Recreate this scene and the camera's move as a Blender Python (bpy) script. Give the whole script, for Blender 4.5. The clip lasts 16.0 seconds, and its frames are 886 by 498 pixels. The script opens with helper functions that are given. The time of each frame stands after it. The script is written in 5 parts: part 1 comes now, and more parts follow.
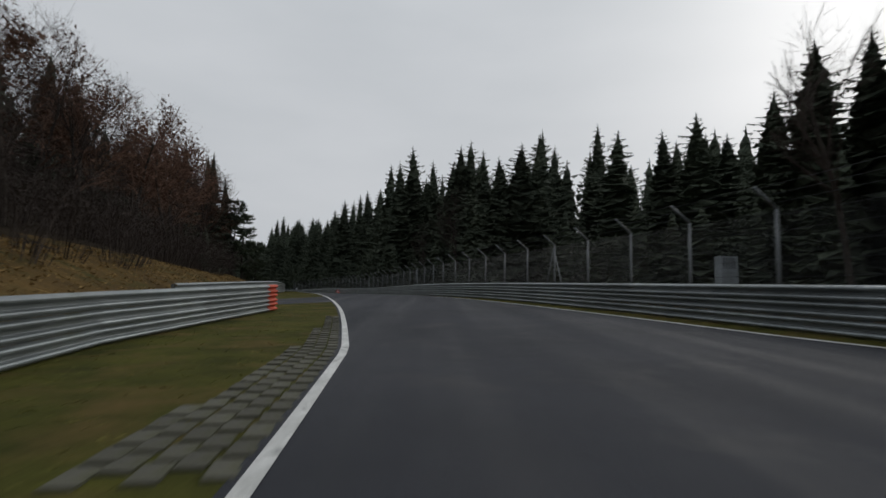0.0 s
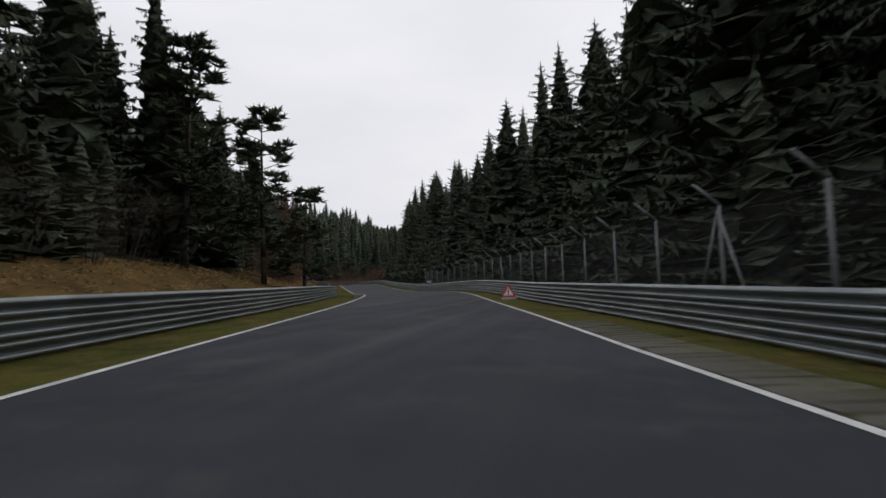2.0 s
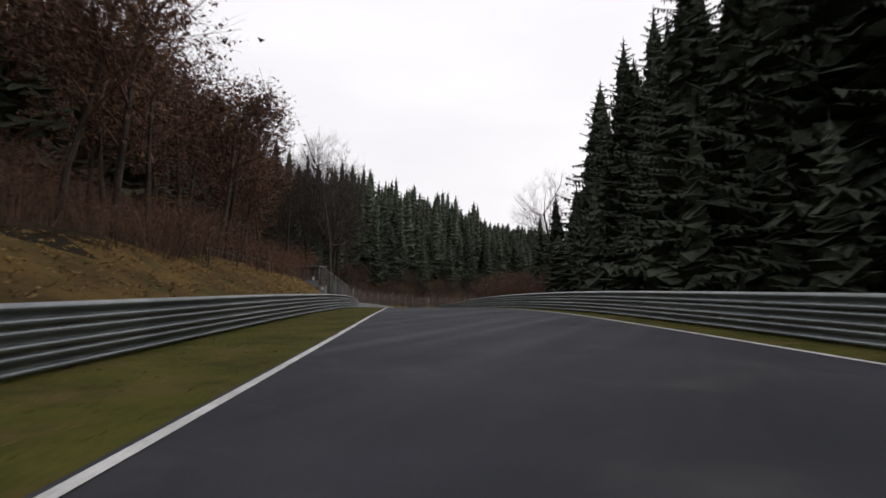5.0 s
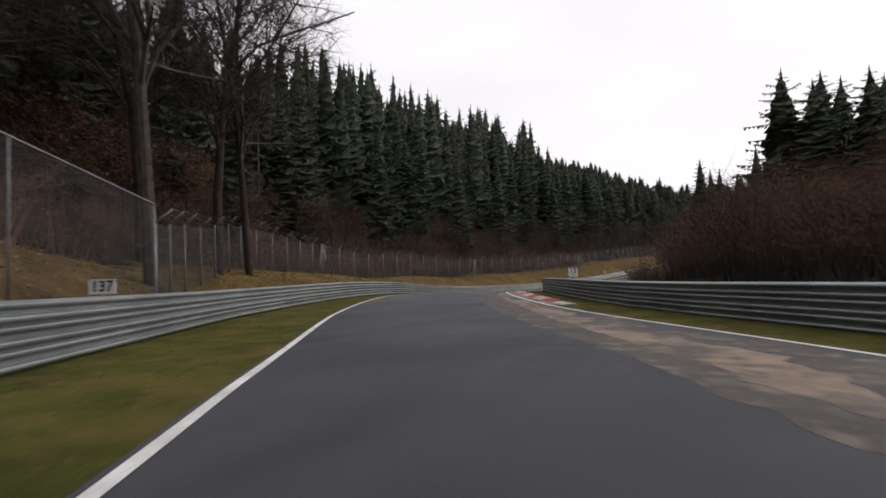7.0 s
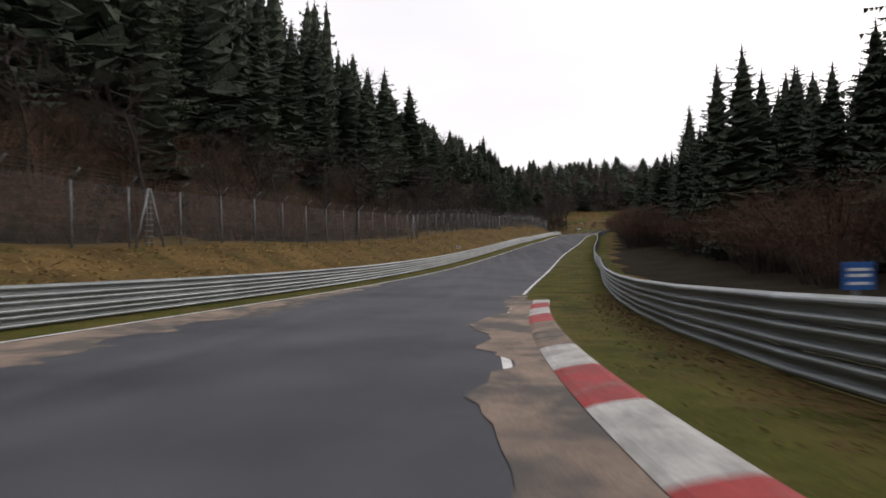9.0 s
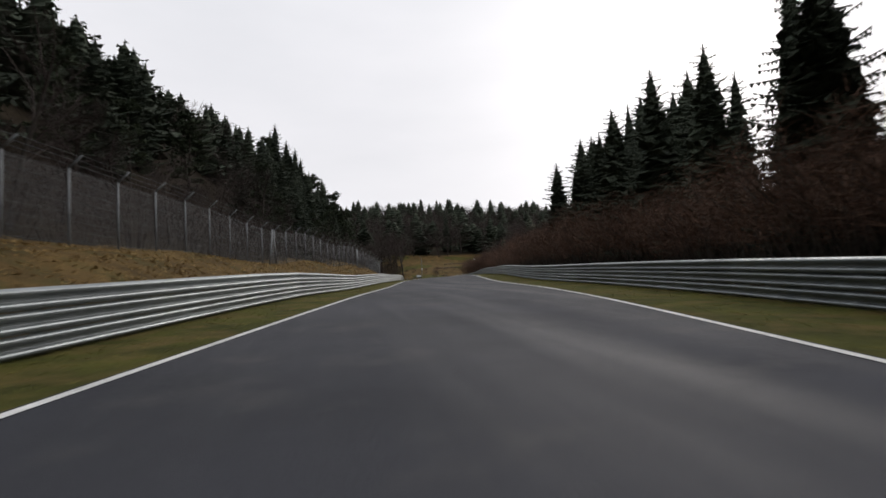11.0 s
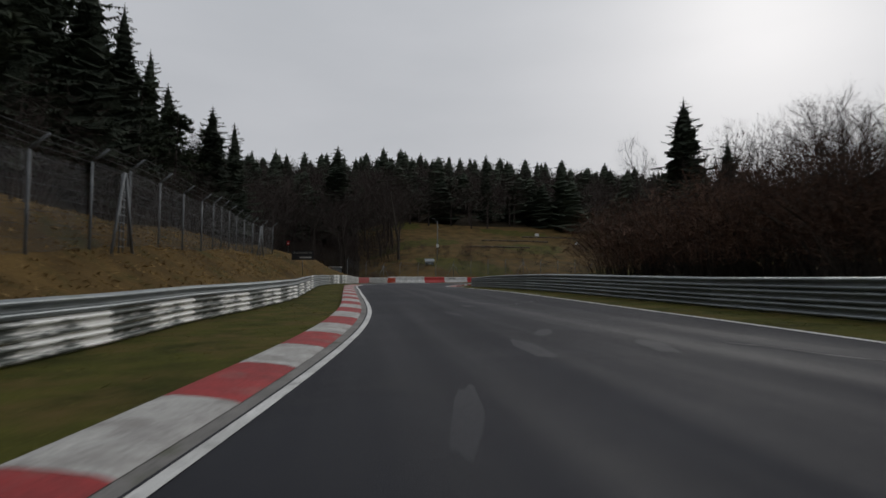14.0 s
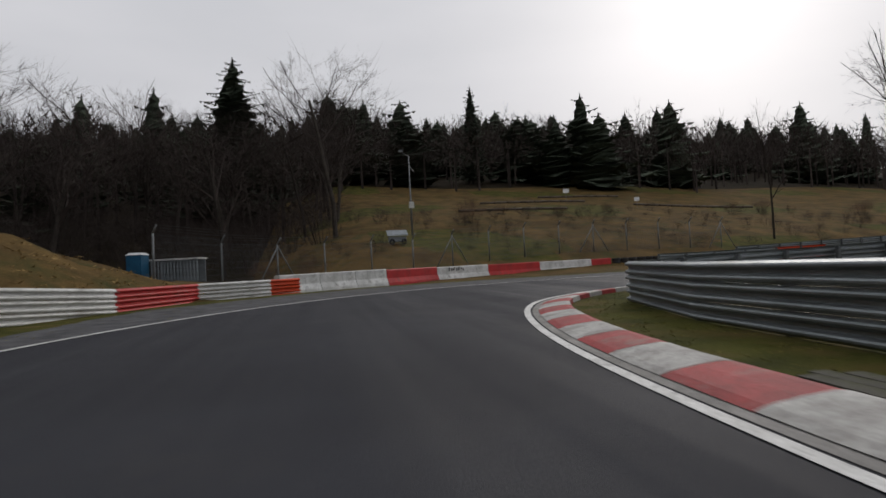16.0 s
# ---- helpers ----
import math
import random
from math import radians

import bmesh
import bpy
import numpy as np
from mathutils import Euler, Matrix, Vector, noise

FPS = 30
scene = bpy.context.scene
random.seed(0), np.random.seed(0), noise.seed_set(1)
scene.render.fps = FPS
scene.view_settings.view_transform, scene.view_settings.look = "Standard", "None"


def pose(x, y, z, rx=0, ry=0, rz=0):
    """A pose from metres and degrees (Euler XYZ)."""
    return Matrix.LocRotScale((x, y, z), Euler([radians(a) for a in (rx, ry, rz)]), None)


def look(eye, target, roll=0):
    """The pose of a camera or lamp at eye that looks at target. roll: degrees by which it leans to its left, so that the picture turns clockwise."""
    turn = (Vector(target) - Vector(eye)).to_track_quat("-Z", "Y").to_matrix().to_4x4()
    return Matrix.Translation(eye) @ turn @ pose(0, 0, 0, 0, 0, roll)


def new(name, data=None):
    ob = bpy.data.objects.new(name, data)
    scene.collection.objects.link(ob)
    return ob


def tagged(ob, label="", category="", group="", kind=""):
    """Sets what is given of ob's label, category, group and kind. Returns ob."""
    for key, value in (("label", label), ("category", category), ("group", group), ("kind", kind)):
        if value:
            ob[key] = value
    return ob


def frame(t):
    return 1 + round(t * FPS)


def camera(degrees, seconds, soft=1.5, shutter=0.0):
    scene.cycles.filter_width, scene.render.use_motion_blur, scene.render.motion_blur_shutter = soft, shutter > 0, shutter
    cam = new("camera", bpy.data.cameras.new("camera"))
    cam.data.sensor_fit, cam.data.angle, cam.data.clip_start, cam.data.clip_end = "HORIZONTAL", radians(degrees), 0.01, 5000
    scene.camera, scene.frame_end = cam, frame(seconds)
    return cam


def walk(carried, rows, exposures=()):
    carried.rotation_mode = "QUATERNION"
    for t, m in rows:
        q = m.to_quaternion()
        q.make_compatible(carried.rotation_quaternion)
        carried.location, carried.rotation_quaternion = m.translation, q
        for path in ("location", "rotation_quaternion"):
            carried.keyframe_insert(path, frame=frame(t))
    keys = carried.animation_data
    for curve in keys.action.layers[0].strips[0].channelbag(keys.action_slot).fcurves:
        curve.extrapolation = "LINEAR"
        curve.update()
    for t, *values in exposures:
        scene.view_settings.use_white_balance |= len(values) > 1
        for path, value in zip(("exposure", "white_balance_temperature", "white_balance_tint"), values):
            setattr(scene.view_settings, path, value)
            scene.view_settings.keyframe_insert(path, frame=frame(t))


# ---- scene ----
import itertools

cam = camera(76.2, 16.0, soft=1.6, shutter=0.12)


def view(x, y, z, yaw, pitch, roll):
    """The pose of the camera from heading, pitch and lean in degrees."""
    return pose(x, y, z, 0, 0, yaw) @ pose(0, 0, 0, 90 + pitch) @ pose(0, 0, 0, 0, 0, roll)


# seconds, x, y, z, heading, pitch, lean
PATH = [
    (0.0, -4.37, -0.58, -2.50, -1.70, 5.51, 1.11),
    (0.5, -5.27, 18.26, -1.74, 3.70, 5.45, 0.78),
    (1.0, -7.82, 37.67, -1.06, 7.70, 5.05, -0.08),
    (1.5, -11.46, 56.19, -0.63, 11.06, 3.89, -1.24),
    (2.0, -16.15, 74.07, -0.32, 14.68, 3.96, -1.89),
    (2.5, -22.18, 92.33, -0.06, 17.83, 4.04, -1.48),
    (3.0, -29.00, 110.08, 0.24, 20.20, 4.01, -0.34),
    (3.5, -36.26, 127.50, 0.32, 21.76, 4.47, 0.50),
    (4.0, -44.16, 144.58, 0.35, 22.83, 5.23, 0.88),
    (4.5, -52.62, 161.19, 0.70, 23.67, 5.90, 0.88),
    (5.0, -61.34, 177.32, 1.24, 24.53, 6.05, 0.62),
    (5.5, -69.83, 193.00, 1.82, 25.66, 5.27, 0.18),
    (6.0, -78.15, 208.29, 2.29, 27.17, 3.78, -0.21),
    (6.5, -86.69, 223.24, 2.41, 27.93, 3.15, -0.46),
    (7.0, -94.93, 237.70, 2.46, 26.78, 2.28, -1.74),
    (7.5, -102.22, 252.10, 2.23, 22.53, 2.56, -1.37),
    (8.0, -107.55, 265.58, 2.15, 16.67, 2.13, -0.90),
    (8.5, -111.88, 280.48, 1.74, 11.42, 0.35, -1.03),
    (9.0, -114.79, 296.13, 0.93, 5.61, 0.07, -1.20),
    (9.5, -115.94, 312.91, 0.38, -0.05, 0.89, -1.76),
    (10.0, -115.30, 330.73, 0.25, -5.06, 2.21, -2.54),
    (10.5, -113.31, 349.28, 0.59, -9.15, 3.64, -3.15),
    (11.0, -110.37, 368.19, 1.39, -12.07, 4.84, -3.19),
    (11.5, -106.90, 387.15, 2.57, -13.58, 5.42, -2.28),
    (12.0, -102.99, 405.95, 3.40, -13.83, 5.50, -0.57),
    (12.5, -98.95, 424.77, 4.34, -13.92, 5.85, 0.08),
    (13.0, -95.15, 443.18, 5.12, -13.01, 4.91, 0.18),
    (13.5, -91.89, 460.70, 5.76, -11.48, 4.99, 0.89),
    (14.0, -89.46, 476.80, 6.07, -9.21, 3.16, 0.29),
    (14.5, -87.59, 491.51, 6.25, -9.32, 3.92, 1.14),
    (15.0, -85.94, 504.71, 6.44, -8.76, 3.64, -0.15),
    (15.5, -84.48, 516.55, 6.65, -10.18, 2.02, -1.46),
    (16.0, -82.72, 527.36, 6.46, -12.70, 1.91, -3.04),
]
EXPOSURES = [(0.0, -0.64, 6500, 9), (0.6, -0.6, 6500, 9), (1.0, -0.35, 6500, 10), (1.6, -0.15, 6600, 12), (2.5, 0.04, 6700, 14), (3.0, 0.14, 6750, 14), (5.5, 0.16, 6850, 16), (9.0, 0.16, 6850, 16), (11.5, -0.2, 6650, 13), (12.0, -0.36, 6620, 13), (13.0, -0.6, 6550, 12), (14.0, -0.82, 6500, 11), (15.0, -0.64, 6550, 12), (16.0, -0.52, 6650, 13)]
walk(cam, [(t, view(*row)) for t, *row in PATH], EXPOSURES)

# ---------------------------------------------------------------- sky and light
SUN_AZIMUTH, SUN_HEIGHT = 40.0, 26.0          # degrees clockwise from +y, above the horizon
world = bpy.data.worlds.new("overcast_sky")
scene.world = world
world.use_nodes = True
wn, wl = world.node_tree.nodes, world.node_tree.links
wn.clear()
sky = wn.new("ShaderNodeTexSky")
sky.sky_type, sky.sun_disc = "NISHITA", False
sky.sun_elevation, sky.sun_rotation = radians(SUN_HEIGHT), radians(SUN_AZIMUTH)
sky.air_density, sky.dust_density, sky.ozone_density = 1.0, 5.0, 1.0
grey = wn.new("ShaderNodeHueSaturation")
grey.inputs["Saturation"].default_value, grey.inputs["Value"].default_value = 0.3, 0.0085
wl.new(sky.outputs[0], grey.inputs["Color"])
coord = wn.new("ShaderNodeTexCoord")
stretch = wn.new("ShaderNodeMapping")
stretch.inputs["Scale"].default_value = (1.0, 1.0, 3.2)
cloud = wn.new("ShaderNodeTexNoise")
cloud.inputs["Scale"].default_value, cloud.inputs["Detail"].default_value = 1.6, 5.0
ramp = wn.new("ShaderNodeValToRGB")
ramp.color_ramp.elements[0].position, ramp.color_ramp.elements[1].position = 0.3, 0.72
ramp.color_ramp.elements[0].color = (0.72, 0.76, 0.81, 1)
ramp.color_ramp.elements[1].color = (0.87, 0.90, 0.95, 1)
wl.new(coord.outputs["Generated"], stretch.inputs["Vector"])
wl.new(stretch.outputs[0], cloud.inputs["Vector"])
wl.new(cloud.outputs["Fac"], ramp.inputs["Fac"])
both = wn.new("ShaderNodeMixRGB")
both.blend_type = "ADD"
both.inputs["Fac"].default_value = 1.0
split = wn.new("ShaderNodeSeparateXYZ")
dome = wn.new("ShaderNodeMapRange")        # an overcast dome: brighter overhead than at the horizon
dome.interpolation_type = "SMOOTHSTEP"
for k, v in ((1, 0.15), (2, 0.95), (3, 0.86), (4, 1.08)):
    dome.inputs[k].default_value = v
shade = wn.new("ShaderNodeMixRGB")
shade.blend_type = "MULTIPLY"
shade.inputs["Fac"].default_value = 1.0
wl.new(coord.outputs["Generated"], split.inputs[0])
wl.new(split.outputs["Z"], dome.inputs[0])
wl.new(ramp.outputs[0], shade.inputs[1])
wl.new(dome.outputs[0], shade.inputs[2])
wl.new(shade.outputs[0], both.inputs[1])
wl.new(grey.outputs[0], both.inputs[2])
back = wn.new("ShaderNodeBackground")
back.inputs["Strength"].default_value = 1.1
wl.new(both.outputs[0], back.inputs["Color"])
wl.new(back.outputs[0], wn.new("ShaderNodeOutputWorld").inputs["Surface"])

sun = new("sun", bpy.data.lights.new("sun", "SUN"))
sun.data.energy, sun.data.angle, sun.data.color = 1.4, radians(20), (1.0, 0.97, 0.92)
a, e = radians(SUN_AZIMUTH), radians(SUN_HEIGHT)
sun.matrix_world = look((0, 0, 0), (-math.sin(a) * math.cos(e), -math.cos(a) * math.cos(e), -math.sin(e)))

# ---------------------------------------------------------------- materials
def material(name, base, dark, rough=0.9, scale=3.0, fine=40.0, bump=0.3, metal=0.0, mix=(0.35, 0.65), third=None, object_random=0.0, spec=0.3, depth=0.02):
    """Two-scale noise between two colours, with fine relief. third: (colour, scale, low, high) for patches on top."""
    m = bpy.data.materials.new(name)
    m.use_nodes = True
    n, l = m.node_tree.nodes, m.node_tree.links
    bsdf = n["Principled BSDF"]
    tc = n.new("ShaderNodeTexCoord")
    where = tc.outputs["Object"]

    def noisy(sc, detail=4.0, rough_=0.6):
        t = n.new("ShaderNodeTexNoise")
        t.inputs["Scale"].default_value, t.inputs["Detail"].default_value, t.inputs["Roughness"].default_value = sc, detail, rough_
        l.new(where, t.inputs["Vector"])
        return t.outputs["Fac"]

    def ramped(fac, lo, hi, c0, c1):
        r = n.new("ShaderNodeValToRGB")
        r.color_ramp.elements[0].position, r.color_ramp.elements[1].position = lo, hi
        r.color_ramp.elements[0].color, r.color_ramp.elements[1].color = (*c0, 1), (*c1, 1)
        l.new(fac, r.inputs["Fac"])
        return r.outputs["Color"]

    def mixed(fac, c0, c1, mode="MIX"):
        x = n.new("ShaderNodeMixRGB")
        x.blend_type = mode
        for k, v in ((0, fac), (1, c0), (2, c1)):
            if isinstance(v, (int, float)):
                x.inputs[k].default_value = v
            elif isinstance(v, tuple):
                x.inputs[k].default_value = (*v, 1)
            else:
                l.new(v, x.inputs[k])
        return x.outputs[0]

    big = ramped(noisy(scale), *mix, dark, base)
    small = ramped(noisy(fine, 3.0), 0.3, 0.7, (0.72, 0.72, 0.72), (1.2, 1.2, 1.2))
    col = mixed(1.0, big, small, "MULTIPLY")
    if third:
        c, sc, lo, hi = third
        col = mixed(ramped(noisy(sc, 6.0, 0.65), lo, hi, (0, 0, 0), (1, 1, 1)), col, c)
    if object_random:
        info = n.new("ShaderNodeObjectInfo")
        lift = n.new("ShaderNodeMapRange")
        lift.inputs[3].default_value, lift.inputs[4].default_value = 1 - object_random, 1 + object_random
        l.new(info.outputs["Random"], lift.inputs[0])
        hs = n.new("ShaderNodeHueSaturation")
        l.new(lift.outputs[0], hs.inputs["Value"])
        l.new(col, hs.inputs["Color"])
        col = hs.outputs[0]
    l.new(col, bsdf.inputs["Base Color"])
    bsdf.inputs["Roughness"].default_value, bsdf.inputs["Metallic"].default_value = rough, metal
    bsdf.inputs["Specular IOR Level"].default_value = spec
    if bump:
        b = n.new("ShaderNodeBump")
        b.inputs["Strength"].default_value, b.inputs["Distance"].default_value = bump, depth
        l.new(noisy(fine * 1.7, 3.0), b.inputs["Height"])
        l.new(b.outputs[0], bsdf.inputs["Normal"])
    return m


ASPHALT = material("asphalt", (0.042, 0.044, 0.052), (0.029, 0.031, 0.037), 0.72, 0.25, 55, 0.5, third=((0.06, 0.059, 0.06), 0.6, 0.55, 0.75), spec=0.14)
PAINT_WHITE = material("road_paint_white", (0.66, 0.66, 0.64), (0.46, 0.46, 0.44), 0.75, 1.5, 30, 0.2, third=((0.12, 0.12, 0.12), 5.0, 0.60, 0.72))
GRASS = material("verge_grass", (0.080, 0.079, 0.018), (0.040, 0.043, 0.012), 1.0, 0.7, 22, 0.9, third=((0.10, 0.073, 0.027), 0.9, 0.47, 0.68), spec=0.05)
DRY = material("dry_bank_grass", (0.14, 0.09, 0.034), (0.07, 0.046, 0.02), 1.0, 0.35, 9, 0.9, third=((0.05, 0.05, 0.018), 0.5, 0.5, 0.7), spec=0.05, depth=0.06)
FOREST_FLOOR = material("forest_floor", (0.030, 0.023, 0.014), (0.015, 0.012, 0.008), 1.0, 0.3, 6, 0.8, spec=0.05, depth=0.05)
STEEL = material("galvanised_steel", (0.28, 0.305, 0.315), (0.155, 0.175, 0.18), 0.45, 1.2, 60, 0.15, metal=0.55, third=((0.14, 0.16, 0.13), 2.2, 0.56, 0.78), object_random=0.16, spec=0.4, depth=0.004)
POST = material("weathered_steel_post", (0.20, 0.21, 0.215), (0.12, 0.13, 0.135), 0.6, 1.5, 50, 0.1, metal=0.4, object_random=0.1)
WIRE = material("fence_wire", (0.125, 0.13, 0.138), (0.075, 0.08, 0.085), 0.6, 2, 30, 0, metal=0.4)
BARK = material("bark", (0.07, 0.06, 0.05), (0.035, 0.03, 0.026), 0.95, 2.5, 18, 0.9, object_random=0.25, spec=0.1, depth=0.03)
TWIG = material("bare_twigs", (0.064, 0.051, 0.044), (0.038, 0.03, 0.027), 0.95, 0.6, 14, 0, object_random=0.3, spec=0.1)
BROWN_SCRUB = material("russet_scrub_twigs", (0.15, 0.088, 0.062), (0.085, 0.052, 0.038), 0.95, 0.5, 12, 0, object_random=0.3, spec=0.05)
NEEDLE = material("spruce_needles", (0.086, 0.101, 0.072), (0.054, 0.067, 0.050), 0.9, 0.5, 7, 1.0, object_random=0.3, spec=0.05, depth=0.15, third=((0.038, 0.046, 0.034), 2.6, 0.46, 0.62))
PINE = material("pine_needles", (0.078, 0.094, 0.060), (0.048, 0.060, 0.040), 0.9, 0.5, 10, 0, object_random=0.25, spec=0.05)


def tinted_stretch(m, y0, y1, y2, y3, colour, span=400.0):
    """A second colour blends unevenly into the asphalt along part of the road."""
    n, l = m.node_tree.nodes, m.node_tree.links
    bsdf = n["Principled BSDF"]
    old = bsdf.inputs["Base Color"].links[0].from_socket
    tc, xyz = n.new("ShaderNodeTexCoord"), n.new("ShaderNodeSeparateXYZ")
    noise = n.new("ShaderNodeTexNoise")
    noise.inputs["Scale"].default_value, noise.inputs["Detail"].default_value = 0.35, 6.0
    ramp_ = n.new("ShaderNodeValToRGB")
    r = ramp_.color_ramp
    r.elements[0].position, r.elements[0].color = y0 / span, (0, 0, 0, 1)
    r.elements[1].position, r.elements[1].color = y3 / span, (0, 0, 0, 1)
    for y in (y1, y2):
        r.elements.new(y / span).color = (1, 1, 1, 1)
    scale_ = n.new("ShaderNodeMath")
    scale_.operation = "DIVIDE"
    scale_.inputs[1].default_value = span
    mul = n.new("ShaderNodeMath")
    mul.operation = "MULTIPLY"
    gain = n.new("ShaderNodeMapRange")
    for k, v in ((1, 0.3), (2, 0.65), (3, 0.35), (4, 1.0)):
        gain.inputs[k].default_value = v
    mix = n.new("ShaderNodeMixRGB")
    mix.inputs[2].default_value = (*colour, 1)
    l.new(tc.outputs["Object"], xyz.inputs[0])
    l.new(tc.outputs["Object"], noise.inputs["Vector"])
    l.new(noise.outputs["Fac"], gain.inputs[0])
    l.new(xyz.outputs["Y"], scale_.inputs[0])
    l.new(scale_.outputs[0], ramp_.inputs["Fac"])
    l.new(ramp_.outputs["Color"], mul.inputs[0])
    l.new(gain.outputs[0], mul.inputs[1])
    l.new(mul.outputs[0], mix.inputs[0])
    l.new(old, mix.inputs[1])
    l.new(mix.outputs[0], bsdf.inputs["Base Color"])


# paler with dust through the bend
tinted_stretch(ASPHALT, 225.0, 262.0, 335.0, 372.0, (0.078, 0.080, 0.090))
# darker colour along the last straight and the corner
tinted_stretch(ASPHALT, 400.0, 440.0, 600.0, 660.0, (0.022, 0.023, 0.028), 700.0)


def streaked(m):
    """Tyre-worn bands that run with the road."""
    n, l = m.node_tree.nodes, m.node_tree.links
    bsdf = n["Principled BSDF"]
    old = bsdf.inputs["Base Color"].links[0].from_socket
    tc, stretch_ = n.new("ShaderNodeTexCoord"), n.new("ShaderNodeMapping")
    stretch_.inputs["Rotation"].default_value = (0, 0, radians(-10))
    stretch_.inputs["Scale"].default_value = (1.1, 0.035, 1)
    noise = n.new("ShaderNodeTexNoise")
    noise.inputs["Scale"].default_value, noise.inputs["Detail"].default_value = 1.0, 5.0
    ramp_ = n.new("ShaderNodeValToRGB")
    ramp_.color_ramp.elements[0].position, ramp_.color_ramp.elements[1].position = 0.32, 0.7
    ramp_.color_ramp.elements[0].color, ramp_.color_ramp.elements[1].color = (0.84, 0.84, 0.84, 1), (1.16, 1.16, 1.16, 1)
    mix = n.new("ShaderNodeMixRGB")
    mix.blend_type = "MULTIPLY"
    mix.inputs[0].default_value = 1.0
    gloss = n.new("ShaderNodeMapRange")
    for k, v in ((1, 0.3), (2, 0.7), (3, 0.62), (4, 0.92)):
        gloss.inputs[k].default_value = v
    l.new(tc.outputs["Object"], stretch_.inputs["Vector"])
    l.new(stretch_.outputs[0], noise.inputs["Vector"])
    l.new(noise.outputs["Fac"], ramp_.inputs["Fac"])
    l.new(noise.outputs["Fac"], gloss.inputs[0])
    l.new(gloss.outputs[0], bsdf.inputs["Roughness"])
    l.new(old, mix.inputs[1])
    l.new(ramp_.outputs[0], mix.inputs[2])
    l.new(mix.outputs[0], bsdf.inputs["Base Color"])


streaked(ASPHALT)

# ---------------------------------------------------------------- mesh helpers
class Geo:
    """Vertices and faces gathered before they become one mesh."""

    def __init__(self):
        self.v, self.f = [], []

    def add(self, verts, faces):
        k = len(self.v)
        self.v.extend(verts)
        self.f.extend(tuple(i + k for i in f) for f in faces)

    def box(self, x0, y0, z0, x1, y1, z1):
        self.add([(x, y, z) for x in (x0, x1) for y in (y0, y1) for z in (z0, z1)],
                 [(0, 1, 3, 2), (4, 6, 7, 5), (0, 4, 5, 1), (2, 3, 7, 6), (0, 2, 6, 4), (1, 5, 7, 3)])

    def rod(self, p, q, r0, r1=None, sides=5):
        p, q = Vector(p), Vector(q)
        r1 = r0 if r1 is None else r1
        way = (q - p)
        if way.length < 1e-6:
            return
        way.normalize()
        a = way.orthogonal().normalized()
        b = way.cross(a)
        ring = [(math.cos(i * math.tau / sides), math.sin(i * math.tau / sides)) for i in range(sides)]
        self.add([tuple(p + (a * c + b * s) * r0) for c, s in ring] + [tuple(q + (a * c + b * s) * r1) for c, s in ring],
                 [(i, (i + 1) % sides, sides + (i + 1) % sides, sides + i) for i in range(sides)]
                 + [tuple(reversed(range(sides))), tuple(range(sides, 2 * sides))])

    def grid(self, rows):
        """A sheet through rows of points of equal length."""
        n = len(rows[0])
        self.add([tuple(p) for row in rows for p in row],
                 [(i * n + j, i * n + j + 1, (i + 1) * n + j + 1, (i + 1) * n + j) for i in range(len(rows) - 1) for j in range(n - 1)])

    def mesh(self, name, mat, smooth=False):
        me = bpy.data.meshes.new(name)
        me.from_pydata(self.v, [], self.f)
        me.materials.append(mat)
        if smooth:
            me.polygons.foreach_set("use_smooth", [True] * len(me.polygons))
        me.update()
        return me


def part(name, data, parent, label="", m=None):
    """Links a mesh as one part under a thing."""
    ob = new(name, data)
    ob.parent = parent
    if m is not None:
        ob.matrix_basis = m
    return tagged(ob, label)


def thing(name, label, category, group="", m=None, kind=""):
    ob = new(name)
    ob.empty_display_size = 0.2
    if m is not None:
        ob.matrix_basis = m
    return tagged(ob, label, category, group, kind)


def structure(name, data, label="", category=""):
    return tagged(new(name, data), label, category, kind="structure")


# ---------------------------------------------------------------- the road's line
LINE = [
    (4.1, -39.2, -4.61), (1.2, -14.2, -3.94), (-1.5, 7.2, -3.18), (-4.7, 26.4, -2.48), (-9.2, 45.2, -1.90), (-14.1, 63.7, -1.61), (-19.1, 82.3, -1.28),
    (-24.5, 100.7, -1.02), (-31.0, 119.8, -0.71), (-44.3, 148.1, -0.66), (-52.0, 163.4, -0.28), (-59.2, 177.8, 0.20), (-70.1, 199.2, 1.01), (-79.0, 215.2, 1.31),
    (-87.8, 230.1, 1.32), (-96.1, 244.0, 1.25), (-103.0, 254.5, 1.08), (-109.4, 266.5, 1.04), (-114.9, 281.1, 0.61), (-118.5, 296.4, -0.20), (-118.1, 319.5, -0.90),
    (-114.8, 342.2, -0.76)]
LINE += [
    (-110.9, 364.6, 0.10), (-105.8, 387.3, 1.46), (-102.5, 405.2, 2.23), (-98.7, 424.0, 3.22), (-94.4, 442.8, 3.98), (-90.3, 460.6, 4.72), (-86.9, 477.6, 5.03),
    (-85.0, 491.9, 5.14), (-85.0, 503.5, 5.33), (-85.0, 515.1, 5.46), (-84.9, 524.2, 5.49), (-84.3, 531.4, 5.49), (-83.0, 537.6, 5.52), (-80.5, 542.9, 5.55),
    (-76.6, 546.6, 5.57), (-72.0, 548.5, 5.59), (-66.2, 549.6, 5.62), (-57.6, 550.6, 5.66), (-43.2, 550.1, 5.76), (-19.2, 546.2, 5.95), (14.4, 537.6, 6.34),
    (57.6, 523.2, 6.91)]
